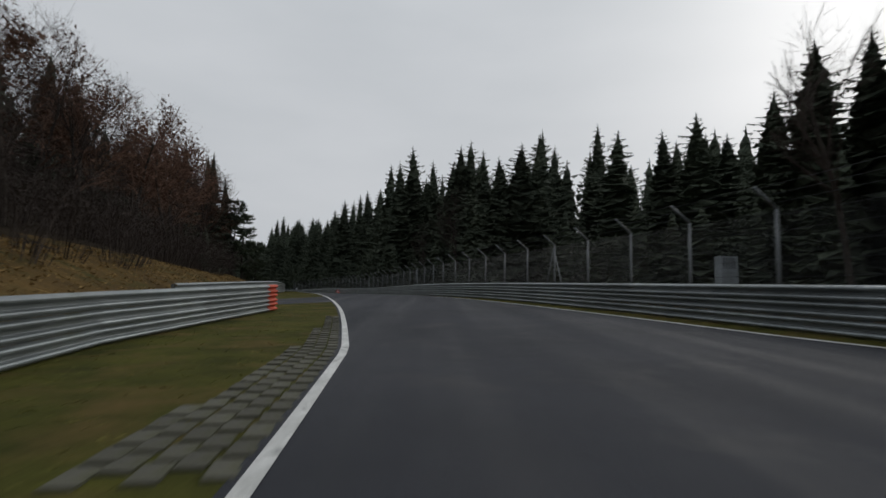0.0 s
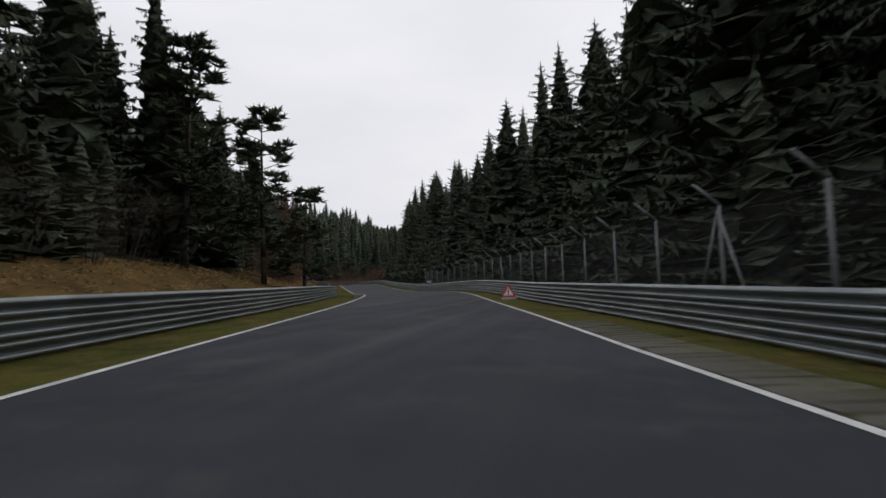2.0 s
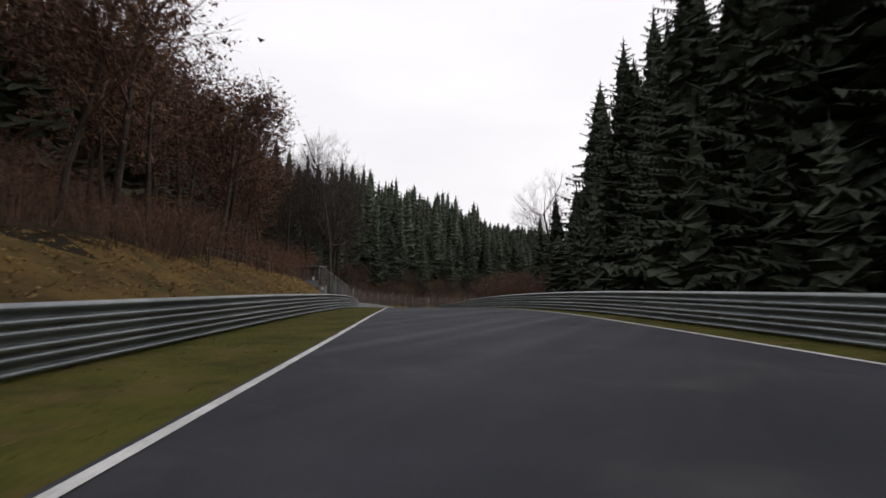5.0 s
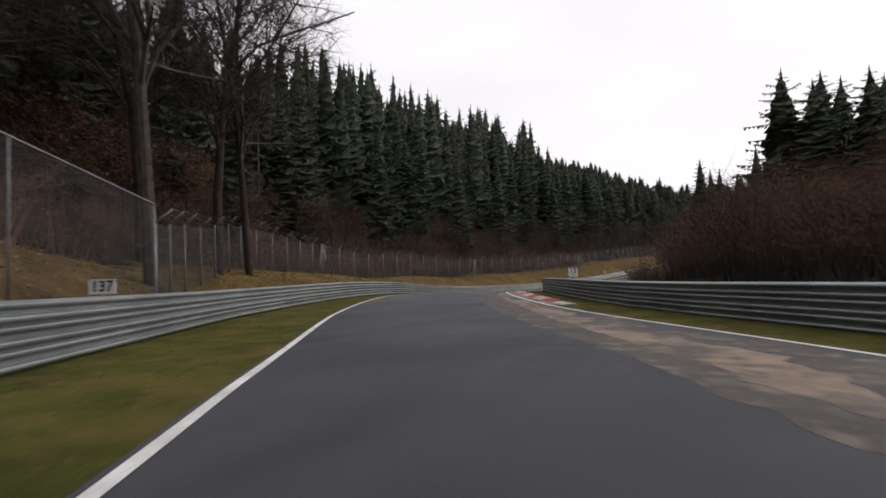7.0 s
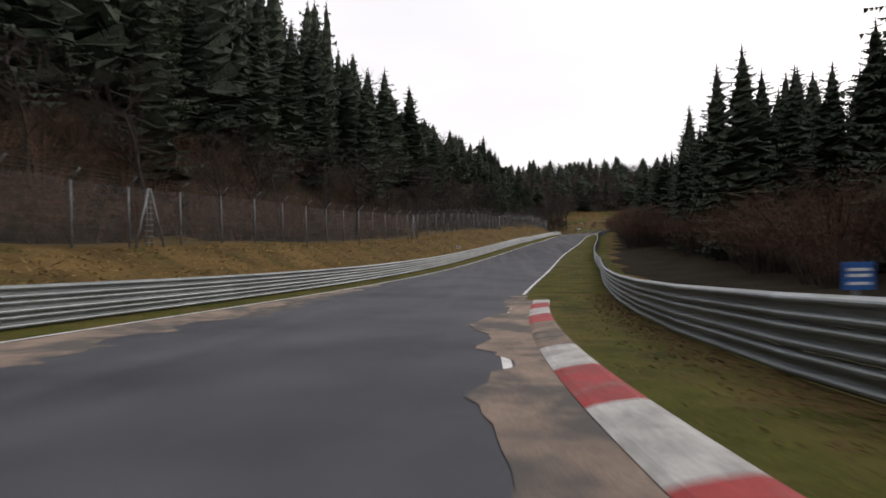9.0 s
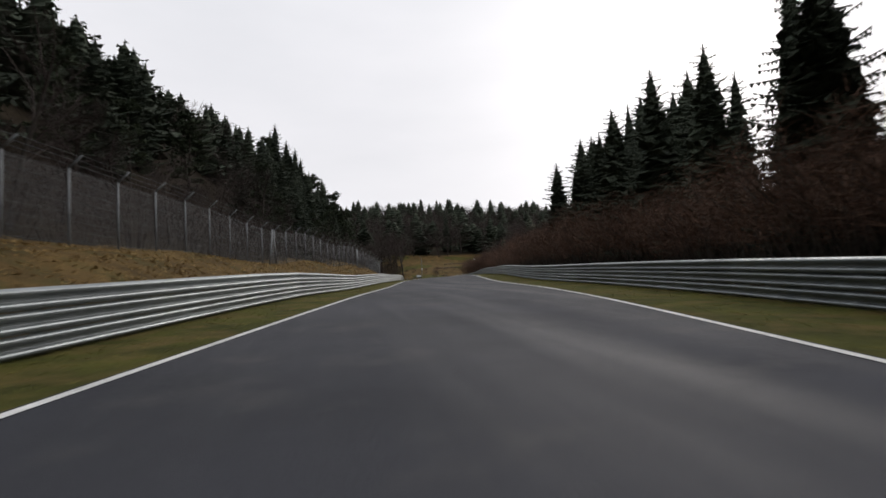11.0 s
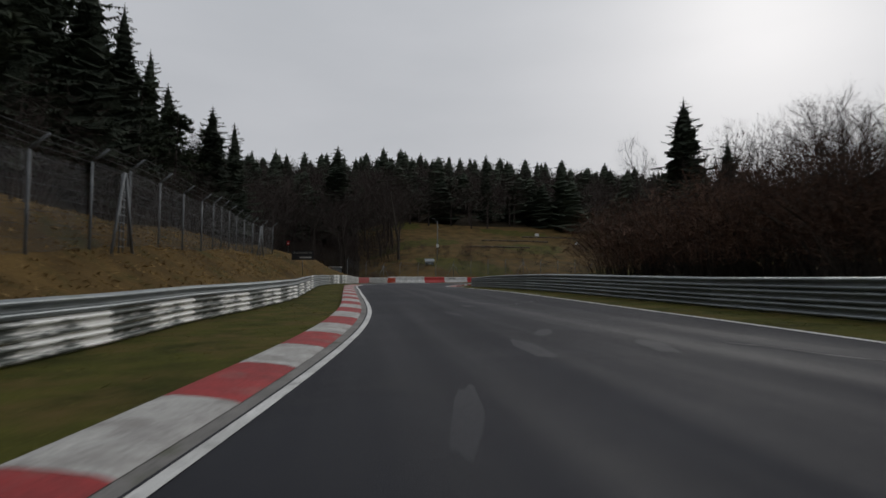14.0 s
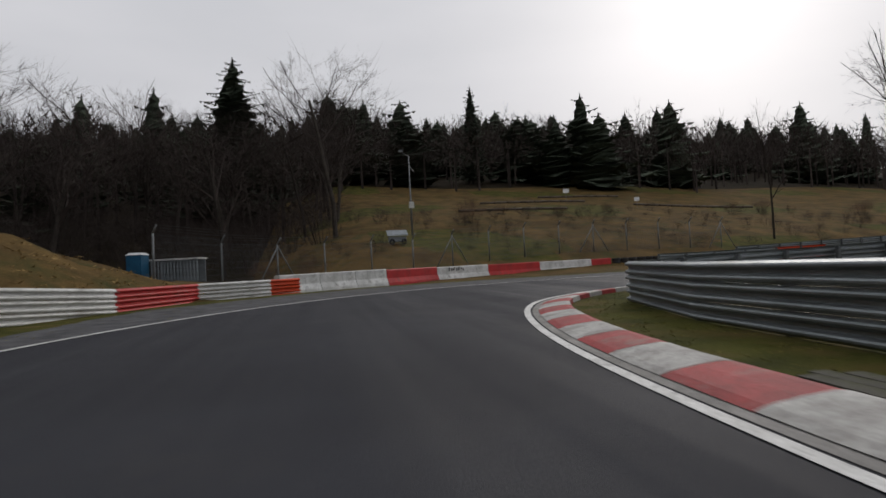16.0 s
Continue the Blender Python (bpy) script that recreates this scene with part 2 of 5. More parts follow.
# cross fall (rise to the right per metre) and width between the lines
CROSS = [
    (0.020, 7.7), (0.030, 7.7), (0.035, 7.8), (0.030, 7.7), (0.009, 7.5), (-0.006, 7.6), (-0.020, 7.3), (-0.011, 7.5), (0.009, 7.9), (0.013, 8.0),
    (0.016, 8.0), (0.019, 8.1), (0.022, 8.1), (0.013, 7.5), (0.005, 7.3), (-0.015, 8.1), (-0.012, 8.1), (-0.008, 7.5), (-0.008, 7.45), (-0.011, 8.6),
    (-0.014, 8.6), (-0.017, 8.2), (-0.021, 7.7), (-0.024, 7.3), (-0.002, 7.3), (0.013, 7.3), (0.017, 8.1), (0.024, 8.1), (0.034, 8.1), (0.020, 8.0),
    (0.026, 7.7), (0.008, 7.9), (0.000, 8.15), (-0.012, 8.15), (-0.015, 8.0), (-0.015, 7.7), (-0.015, 7.9), (-0.010, 8.1), (0.000, 8.2), (0.000, 8.2),
    (0.000, 8.2), (0.000, 8.2), (0.000, 8.2), (0.000, 8.2)]
# from each line to the guardrail: left, right
GAP = [
    (4.0, 1.0), (4.0, 1.0), (4.1, 0.9), (4.4, 1.3), (3.2, 1.5), (2.2, 2.0), (1.9, 2.3), (2.3, 1.8), (2.7, 1.6), (2.8, 1.5), (2.9, 1.5), (3.0, 1.4),
    (3.1, 1.4), (3.0, 1.2), (3.0, 1.6), (3.1, 2.1), (3.2, 2.2), (2.1, 2.5), (1.3, 2.8), (1.5, 3.0), (1.7, 3.5), (1.9, 3.9), (2.1, 3.5), (2.3, 2.9),
    (2.5, 2.6), (2.4, 2.8), (3.2, 2.9), (3.6, 2.2), (4.2, 2.6), (4.5, 2.5), (3.2, 2.1), (3.1, 2.3), (3.3, 2.8), (3.7, 2.8), (3.9, 2.5), (4.1, 2.2),
    (4.8, 2.2), (5.8, 2.3), (5.8, 2.8), (6.7, 4.3), (6.7, 4.3), (6.7, 4.3), (6.7, 4.3), (6.7, 4.3)]


def spline(knots, values, at):
    """A natural cubic through values at knots."""
    t, y = np.asarray(knots, float), np.asarray(values, float)
    n, h = len(t), np.diff(t)
    m, b = np.eye(n), np.zeros_like(y)
    for i in range(1, n - 1):
        m[i, i - 1], m[i, i], m[i, i + 1] = h[i - 1], 2 * (h[i - 1] + h[i]), h[i]
        b[i] = 6 * ((y[i + 1] - y[i]) / h[i] - (y[i] - y[i - 1]) / h[i - 1])
    k = np.linalg.solve(m, b)
    i = np.clip(np.searchsorted(t, at) - 1, 0, n - 2)
    p, q, hh = ((t[i + 1] - at) / h[i])[:, None], ((at - t[i]) / h[i])[:, None], h[i][:, None]
    return p * y[i] + q * y[i + 1] + ((p ** 3 - p) * k[i] + (q ** 3 - q) * k[i + 1]) * hh * hh / 6


line = np.array(LINE)
knots = np.concatenate([[0], np.cumsum(np.linalg.norm(np.diff(line[:, :2], axis=0), axis=1))]) - 39.95
STEP, START = 1.0, -39.0          # metres along the road count from where the walk begins
S = np.arange(START, knots[-1], STEP)
ROAD = spline(knots, line, S)
TAN = np.gradient(ROAD[:, :2], axis=0)
TAN /= np.linalg.norm(TAN, axis=1)[:, None]
RIGHT = np.stack([TAN[:, 1], -TAN[:, 0]], -1)
side = np.array(CROSS)
FALL, HALF = np.interp(S, knots, side[:, 0]), np.interp(S, knots, side[:, 1]) / 2
gap = np.array(GAP)
GAP_L, GAP_R = np.interp(S, knots, gap[:, 0]), np.interp(S, knots, gap[:, 1])
flare = np.clip(0.085 * (8.5 - S), 0, 0.8)          # the lines spread where the walk begins
HALF, GAP_L, GAP_R = HALF + flare, GAP_L - flare, GAP_R - flare


def station(x, y):
    """Distance along the road and, to its right, from its middle."""
    k = int(np.argmin((ROAD[:, 0] - x) ** 2 + (ROAD[:, 1] - y) ** 2))
    return S[k], float((x - ROAD[k, 0]) * RIGHT[k, 0] + (y - ROAD[k, 1]) * RIGHT[k, 1])


def spot(s, d, up=0.0):
    """The point on the road's surface, carried on sideways, d to the right of its middle."""
    k = min(max((s - START) / STEP, 0), len(S) - 1.001)
    i, f = int(k), k - int(k)
    p = ROAD[i] * (1 - f) + ROAD[i + 1] * f
    r = RIGHT[i] * (1 - f) + RIGHT[i + 1] * f
    fall = FALL[i] * min(max(d, -8), 8)
    return Vector((p[0] + r[0] * d, p[1] + r[1] * d, p[2] + fall + up))


def at(values, s):
    return float(np.interp(s, S, values))


def heading(s):
    i = int(min(max((s - START) / STEP, 0), len(S) - 1))
    return math.degrees(math.atan2(-TAN[i, 0], TAN[i, 1]))


# ---------------------------------------------------------------- ground
def smooth(x, a, b):
    t = np.clip((x - a) / (b - a), 0, 1)
    return t * t * (3 - 2 * t)


def lump(x, y, size):
    """Gentle uneven ground without a pattern."""
    return (np.sin(x / size + 1.3 * np.sin(y / size * 0.7)) + np.sin(y / size * 1.1 + 0.9 * np.sin(x / size * 0.6 + 2))) * 0.5


def interp_at(s, pairs):
    return np.interp(s, [p[0] for p in pairs], [p[1] for p in pairs])


# bank height behind the left rail, and how far it runs, along the road
BANK_L = [(0, 3.2), (30, 2.6), (60, 2.0), (105, 2.6), (145, 2.8), (178, 2.8), (200, 3.2), (220, 3.4), (250, 3.6), (265, 4.4), (272, 3.8), (285, 1.9), (310, 2.2), (353, 2.6), (400, 2.5), (445, 2.8), (490, 3.8), (500, 4.0), (535, 4.0), (566, 4.2), (571, 3.2), (574, 1.2), (577, 0.4), (640, 0.3)]
HILL_L = [(0, 0.5), (105, 0.35), (190, 0.35), (270, 0.5), (310, 0.85), (545, 0.85), (562, 0.6), (570, 0.15), (574, 0.0)]
FOOT_L = [(0, 16), (105, 14), (270, 16), (315, 18.5), (400, 18), (460, 17.5), (540, 18)]


def ground_height(x, y):
    x, y = np.asarray(x, float), np.asarray(y, float)
    shape = x.shape
    x, y = x.ravel(), y.ravel()
    z = np.empty(len(x))
    for a in range(0, len(x), 4000):
        xs, ys = x[a:a + 4000], y[a:a + 4000]
        k = np.argmin((xs[:, None] - ROAD[None, :, 0]) ** 2 + (ys[:, None] - ROAD[None, :, 1]) ** 2, axis=1)
        d = (xs - ROAD[k, 0]) * RIGHT[k, 0] + (ys - ROAD[k, 1]) * RIGHT[k, 1]
        far = np.sqrt((xs - ROAD[k, 0]) ** 2 + (ys - ROAD[k, 1]) ** 2)
        s = S[k]
        base = ROAD[k, 2] + FALL[k] * np.clip(d, -8, 8)
        left = far - HALF[k] - GAP_L[k] - 0.9
        right = far - HALF[k] - GAP_R[k] - 0.9
        bank = interp_at(s, BANK_L) * smooth(left, 0.0, 9.0)
        hill = np.minimum(interp_at(s, HILL_L) * np.maximum(far - interp_at(s, FOOT_L), 0), 60) * smooth(far, 8, 30)
        hill = np.where(hill > 18, 18 + 12 * np.tanh((hill - 18) / 18), hill)
        lz = base + bank + hill + 0.25 * lump(xs, ys, 4.1) * smooth(left, 1.0, 8.0)
        rz = base + 0.8 * smooth(right, 1, 14) + 0.04 * np.clip(far - 20, 0, 380) + 0.2 * lump(xs, ys, 5.3) * smooth(right, 1.0, 8.0)
        side_z = np.where(d < 0, lz, rz)
        under = np.where(d < 0, left, right)
        side_z = side_z - 0.22 * (1 - smooth(under, -0.2, 1.2))
        rise = np.clip(ys - 561 - 0.1 * (xs + 75) - 15 * smooth(-xs, 77, 90), 0, 265)
        beyond = 5.7 + np.where(rise < 150, 0.235 * rise, 35.25 + 0.2 * (rise - 150)) * smooth(rise, 0, 10) + 0.5 * lump(xs, ys, 9) * smooth(rise, 4, 30)
        w = smooth(ys, 556, 566)
        z[a:a + 4000] = np.where(ys > 556, np.maximum(side_z, beyond) * w + side_z * (1 - w), side_z)
    return z.reshape(shape)


def axis(lo, hi, step):
    near = np.arange(lo, hi + step, step)
    out = [step * 1.6 ** i for i in range(1, 15)]
    before, after = lo - np.cumsum(out)[::-1], near[-1] + np.cumsum(out)
    return np.concatenate([before, near, after])


gx, gy = axis(-200, 80, 2.0), axis(-46, 660, 2.0)
mx, my = np.meshgrid(gx, gy)
mz = ground_height(mx, my)
nx, ny = len(gx), len(gy)
ground_mesh = bpy.data.meshes.new("ground")
ids = np.arange(nx * ny).reshape(ny, nx)
quads = np.stack([ids[:-1, :-1], ids[:-1, 1:], ids[1:, 1:], ids[1:, :-1]], -1).reshape(-1, 4)
ground_mesh.from_pydata(np.stack([mx, my, mz], -1).reshape(-1, 3).tolist(), [], quads.tolist())
ground_mesh.polygons.foreach_set("use_smooth", [True] * len(quads))
for m in (DRY, FOREST_FLOOR, GRASS):
    ground_mesh.materials.append(m)
cx, cy = (mx[:-1, :-1] + 1).ravel(), (my[:-1, :-1] + 1).ravel()
kinds = np.zeros(len(cx), int)
for a in range(0, len(cx), 4000):
    k = np.argmin((cx[a:a + 4000, None] - ROAD[None, :, 0]) ** 2 + (cy[a:a + 4000, None] - ROAD[None, :, 1]) ** 2, axis=1)
    d = (cx[a:a + 4000] - ROAD[k, 0]) * RIGHT[k, 0] + (cy[a:a + 4000] - ROAD[k, 1]) * RIGHT[k, 1]
    s = S[k]
    edge = interp_at(s, [(0, 17), (110, 14.5), (150, 14), (200, 15.5), (300, 16.5), (330, 17.5), (480, 17), (600, 18)]) + 1.5 * lump(cx[a:a + 4000], cy[a:a + 4000], 3.0)
    woods = np.where(d < 0, -d > edge, d > 9.5)
    clearing = (cy[a:a + 4000] > 553) & (cy[a:a + 4000] < 628) & (cx[a:a + 4000] > -88)
    kinds[a:a + 4000] = np.where(clearing, np.where(lump(cx[a:a + 4000], cy[a:a + 4000], 4.3) > 0.45, 2, 0), np.where(woods, 1, 0))
ground_mesh.polygons.foreach_set("material_index", kinds.tolist())
ground_mesh.update()
structure("ground", ground_mesh, "uneven ground of dry grass banks and dark forest floor", "ground")


def terrain(x, y):
    return float(ground_height(np.array([x]), np.array([y]))[0])


# ---------------------------------------------------------------- road surface, lines, verges
def strip(name, s0, s1, inner, outer, up, mat, step=2.0, cols=2, label="", category="", kind=True):
    """A ribbon along the road between two distances from its middle, each a function of s."""
    g = Geo()
    rows = []
    for s in np.arange(s0, s1 + 0.01, step):
        i, o = inner(s), outer(s)
        rows.append([spot(s, i + (o - i) * c / (cols - 1), up) for c in range(cols)])
    g.grid(rows)
    me = g.mesh(name, mat, True)
    return structure(name, me, label, category) if kind else me


END = float(S[-1]) - 2
strip("road", START, END, lambda s: -at(HALF, s) - 0.13, lambda s: at(HALF, s) + 0.13, 0.0, ASPHALT, 2.0, 9, "dark grey racetrack asphalt, damp and worn", "road")
strip("edge_line_left", START, END, lambda s: -at(HALF, s) - 0.06, lambda s: -at(HALF, s) + 0.065, 0.009, PAINT_WHITE, 1.0, 2, "worn white painted edge line", "road marking")
strip("edge_line_right", START, END, lambda s: at(HALF, s) - 0.065, lambda s: at(HALF, s) + 0.06, 0.009, PAINT_WHITE, 1.0, 2, "worn white painted edge line", "road marking")
strip("verge_left", START, END, lambda s: -at(HALF, s) - at(GAP_L, s) - 1.5, lambda s: -at(HALF, s) - 0.11, -0.012, GRASS, 2.0, 7, "mossy green and yellow grass verge", "verge")
strip("verge_right", START, END, lambda s: at(HALF, s) + 0.11, lambda s: at(HALF, s) + at(GAP_R, s) + 1.5, -0.012, GRASS, 2.0, 7, "mossy green and yellow grass verge", "verge")

# ---------------------------------------------------------------- guardrails
RAIL_TOP = 0.93
PROFILE = [(0.0, 0.155), (0.008, 0.148), (0.068, 0.119), (0.083, 0.097), (0.081, 0.072), (0.068, 0.057), (0.010, 0.038), (0.0, 0.022), (0.0, -0.020), (0.010, -0.032), (0.068, -0.057), (0.083, -0.080), (0.081, -0.105), (0.068, -0.122), (0.010, -0.143), (0.0, -0.155)]


def beam_mesh(mat):
    """A W-beam one metre long along x, its waves towards +y."""
    g = Geo()
    loop = PROFILE + [(d - 0.006, z) for d, z in reversed(PROFILE)]
    n = len(loop)
    g.add([(x, d, z * 0.985) for x in (0, 1) for d, z in loop], [(i, (i + 1) % n, n + (i + 1) % n, n + i) for i in range(n)])
    return g.mesh("beam", mat, False)


BEAM = beam_mesh(STEEL)
g = Geo()
g.box(-0.05, -0.16, -0.5, 0.05, -0.02, 0.90)
RAIL_POST = g.mesh("post", POST)

def guardrail(points, label, towards=1, paints=None, group="guardrails along the track", posts=2):
    """A rail of three W-beams through ground points; towards: 1 when the track lies to the left of its way, -1 to its right."""
    base = thing("guardrail", label, "guardrail", group, Matrix.Translation(points[0]))
    inv = Matrix.Translation(-Vector(points[0]))
    for i, (p, q) in enumerate(zip(points[:-1], points[1:])):
        way = q - p
        x = way.normalized()
        y = (Vector((-x.y, x.x, 0)) * towards).normalized()
        z = x.cross(y) * towards
        rot = Matrix((x, y, z)).transposed().to_4x4()
        lap = 0.006 if i % 2 else 0.0
        for row, up in enumerate((0.155, 0.465, 0.775)):
            data = (paints and paints(i, row)) or BEAM
            part("beam", data, base, "", inv @ Matrix.Translation(p + z * up + y * lap) @ rot @ Matrix.Diagonal((way.length + 0.1, 1, 1, 1)))
        upright = Matrix((x, y, Vector((0, 0, 1)))).transposed().to_4x4()
        for k in range(posts):
            part("post", RAIL_POST, base, "", inv @ Matrix.Translation(p + way * ((k + 0.02) / posts)) @ upright)
    return base


def along(s0, s1, offset, length=4.0, up=0.0):
    """Ground points every few metres along an offset line."""
    fine = [spot(s, offset(s), up) for s in np.linspace(s0, s1, int((s1 - s0) * 2) + 2)]
    out, run = [fine[0]], 0.0
    for p, q in zip(fine[:-1], fine[1:]):
        run += (q - p).length
        if run >= length:
            out.append(q)
            run = 0.0
    if run > length * 0.4:
        out.append(fine[-1])
    else:
        out[-1] = fine[-1]
    return out


def left_rail(s):
    return -at(HALF, s) - at(GAP_L, s)


def right_rail(s):
    return at(HALF, s) + at(GAP_R, s)



# ---------------------------------------------------------------- trees and scrub
def tri_mesh(name, verts, mat, second=None, mat2=None):
    """A mesh from an array of loose triangles, three rows each."""
    v = np.asarray(verts, np.float32).reshape(-1, 3)
    first = len(v) // 3
    if second is not None:
        v = np.concatenate([v, np.asarray(second, np.float32).reshape(-1, 3)])
    n = len(v) // 3
    me = bpy.data.meshes.new(name)
    me.vertices.add(len(v))
    me.vertices.foreach_set("co", v.ravel())
    me.loops.add(len(v))
    me.loops.foreach_set("vertex_index", np.arange(len(v), dtype=np.int32))
    me.polygons.add(n)
    me.polygons.foreach_set("loop_start", np.arange(0, len(v), 3, dtype=np.int32))
    me.polygons.foreach_set("loop_total", np.full(n, 3, np.int32))
    me.materials.append(mat)
    if second is not None:
        me.materials.append(mat2)
        me.polygons.foreach_set("material_index", np.repeat([0, 1], [first, n - first]).astype(np.int32))
    me.update(calc_edges=True)
    return me


def conifer_crown(seed, h=20.0, r=3.0, boughs=210, steps=6, bare=0.1, wild=0.3, full=0.8, spray=1.0, hang=False, mass=None):
    """Drooping boughs with rows of hanging sprays, as loose triangles. mass: rows and sides of the dense uneven inside of the crown."""
    g = np.random.default_rng(seed)
    out = []
    for w in range(boughs):
        f = ((w + g.uniform(0, 1)) / boughs) ** 1.15
        z = h * (bare + (1 - bare) * f)
        length = r * (1.0 - f) ** full * g.uniform(1 - wild, 1 + wild * 0.5) + 0.12
        a = w * 2.39996 + g.uniform(-0.5, 0.5)
        way = np.array([math.cos(a), math.sin(a), 0.0])
        cross = np.array([-way[1], way[0], 0.0])
        sag, lift = length * g.uniform(0.15, 0.55) * (1 - 0.6 * f), length * g.uniform(0.15, 0.35)
        root = np.array([0, 0, z])
        for k in range(steps):
            t0, t1 = (k + 0.1) / steps, min((k + 1.1) / steps, 1.08)
            p = root + way * length * t0 + np.array([0, 0, -sag * t0 + lift * t0 * t0])
            q = root + way * length * t1 + np.array([0, 0, -sag * t1 + lift * t1 * t1])
            wid = (0.12 + 0.13 * length * (1 - 0.7 * t0)) * g.uniform(0.5, 1.25) * spray
            for sign in (-1, 1):
                drop = np.array([0, 0, -wid * g.uniform(0.5, 1.6)])
                out += [p, q, p + cross * sign * wid + way * wid * g.uniform(0.3, 0.9) + drop]
            if hang or k % 2 == 0:
                out += [p, q, (p + q) / 2 + np.array([0, 0, -wid * g.uniform(0.7, 1.6)]) + cross * g.uniform(-0.15, 0.15)]
    if mass:
        rows, sides = mass
        rings = []
        for k in range(rows + 1):
            f = k / rows
            ang = np.arange(sides) * math.tau / sides + k * 2.1 + g.uniform(-0.2, 0.2, sides)
            rad = (0.66 * r * (1 - f) ** full + 0.03) * g.uniform(0.6, 1.1, sides)
            rings.append(np.stack([np.cos(ang) * rad, np.sin(ang) * rad, h * (bare + (0.97 - bare) * f) - rad * g.uniform(0.0, 0.6, sides) + g.normal(0, 0.12, sides)], -1))
        for lo, hi in zip(rings[:-1], rings[1:]):
            for k in range(sides):
                n = (k + 1) % sides
                out += [lo[k], lo[n], hi[k], hi[k], lo[n], hi[n]]
    tip = np.array([0, 0, h])
    for k in range(3):
        c = np.array([math.cos(k * 2.1), math.sin(k * 2.1), 0]) * 0.12
        out += [tip + np.array([0, 0, h * 0.025]), tip - np.array([0, 0, h * 0.05]) + c, tip - np.array([0, 0, h * 0.05]) - c]
    return np.array(out)


def pine_crown(seed, h=16.0, r=3.2):
    """Rounded tufts of needles at the ends of uneven limbs."""
    g = np.random.default_rng(seed)
    out, limbs = [], []
    for w in range(46):
        f = g.uniform(0.12, 1.0)
        a = g.uniform(0, math.tau)
        length = r * (1.15 - f * 0.75) * g.uniform(0.6, 1.15)
        base = np.array([0, 0, h * f * 0.95])
        end = base + np.array([math.cos(a), math.sin(a), g.uniform(0.0, 0.45)]) * length
        limbs.append((base, end))
        for t in range(6):
            c = base + (end - base) * g.uniform(0.45, 1.05) + g.normal(0, 0.22, 3)
            for k in range(14):
                d = g.normal(0, 1, 3)
                d[2] = abs(d[2]) * 0.8
                d /= np.linalg.norm(d)
                e = np.cross(d, g.normal(0, 1, 3))
                e /= np.linalg.norm(e)
                out += [c + e * 0.12, c - e * 0.12, c + d * g.uniform(0.4, 0.75)]
    return np.array(out), limbs


def rod_tris(p, q, r0, r1, sides):
    way = q - p
    n = np.linalg.norm(way)
    way = way / max(n, 1e-6)
    a = np.cross(way, [0.31, 0.87, 0.38])
    a /= np.linalg.norm(a)
    b = np.cross(way, a)
    ang = np.arange(sides) * math.tau / sides
    ring = np.cos(ang)[:, None] * a + np.sin(ang)[:, None] * b
    lo, hi = p + ring * r0, q + ring * r1
    lo2, hi2 = np.roll(lo, -1, 0), np.roll(hi, -1, 0)
    return np.concatenate([np.stack([lo, lo2, hi], 1), np.stack([hi, lo2, hi2], 1)]).reshape(-1, 3)


def ribbon(p, q, r0, r1, e):
    """A flat strip of two triangles, for thin twigs."""
    return np.array([p - e * r0, p + e * r0, q + e * r1, p - e * r0, q + e * r1, q - e * r1])


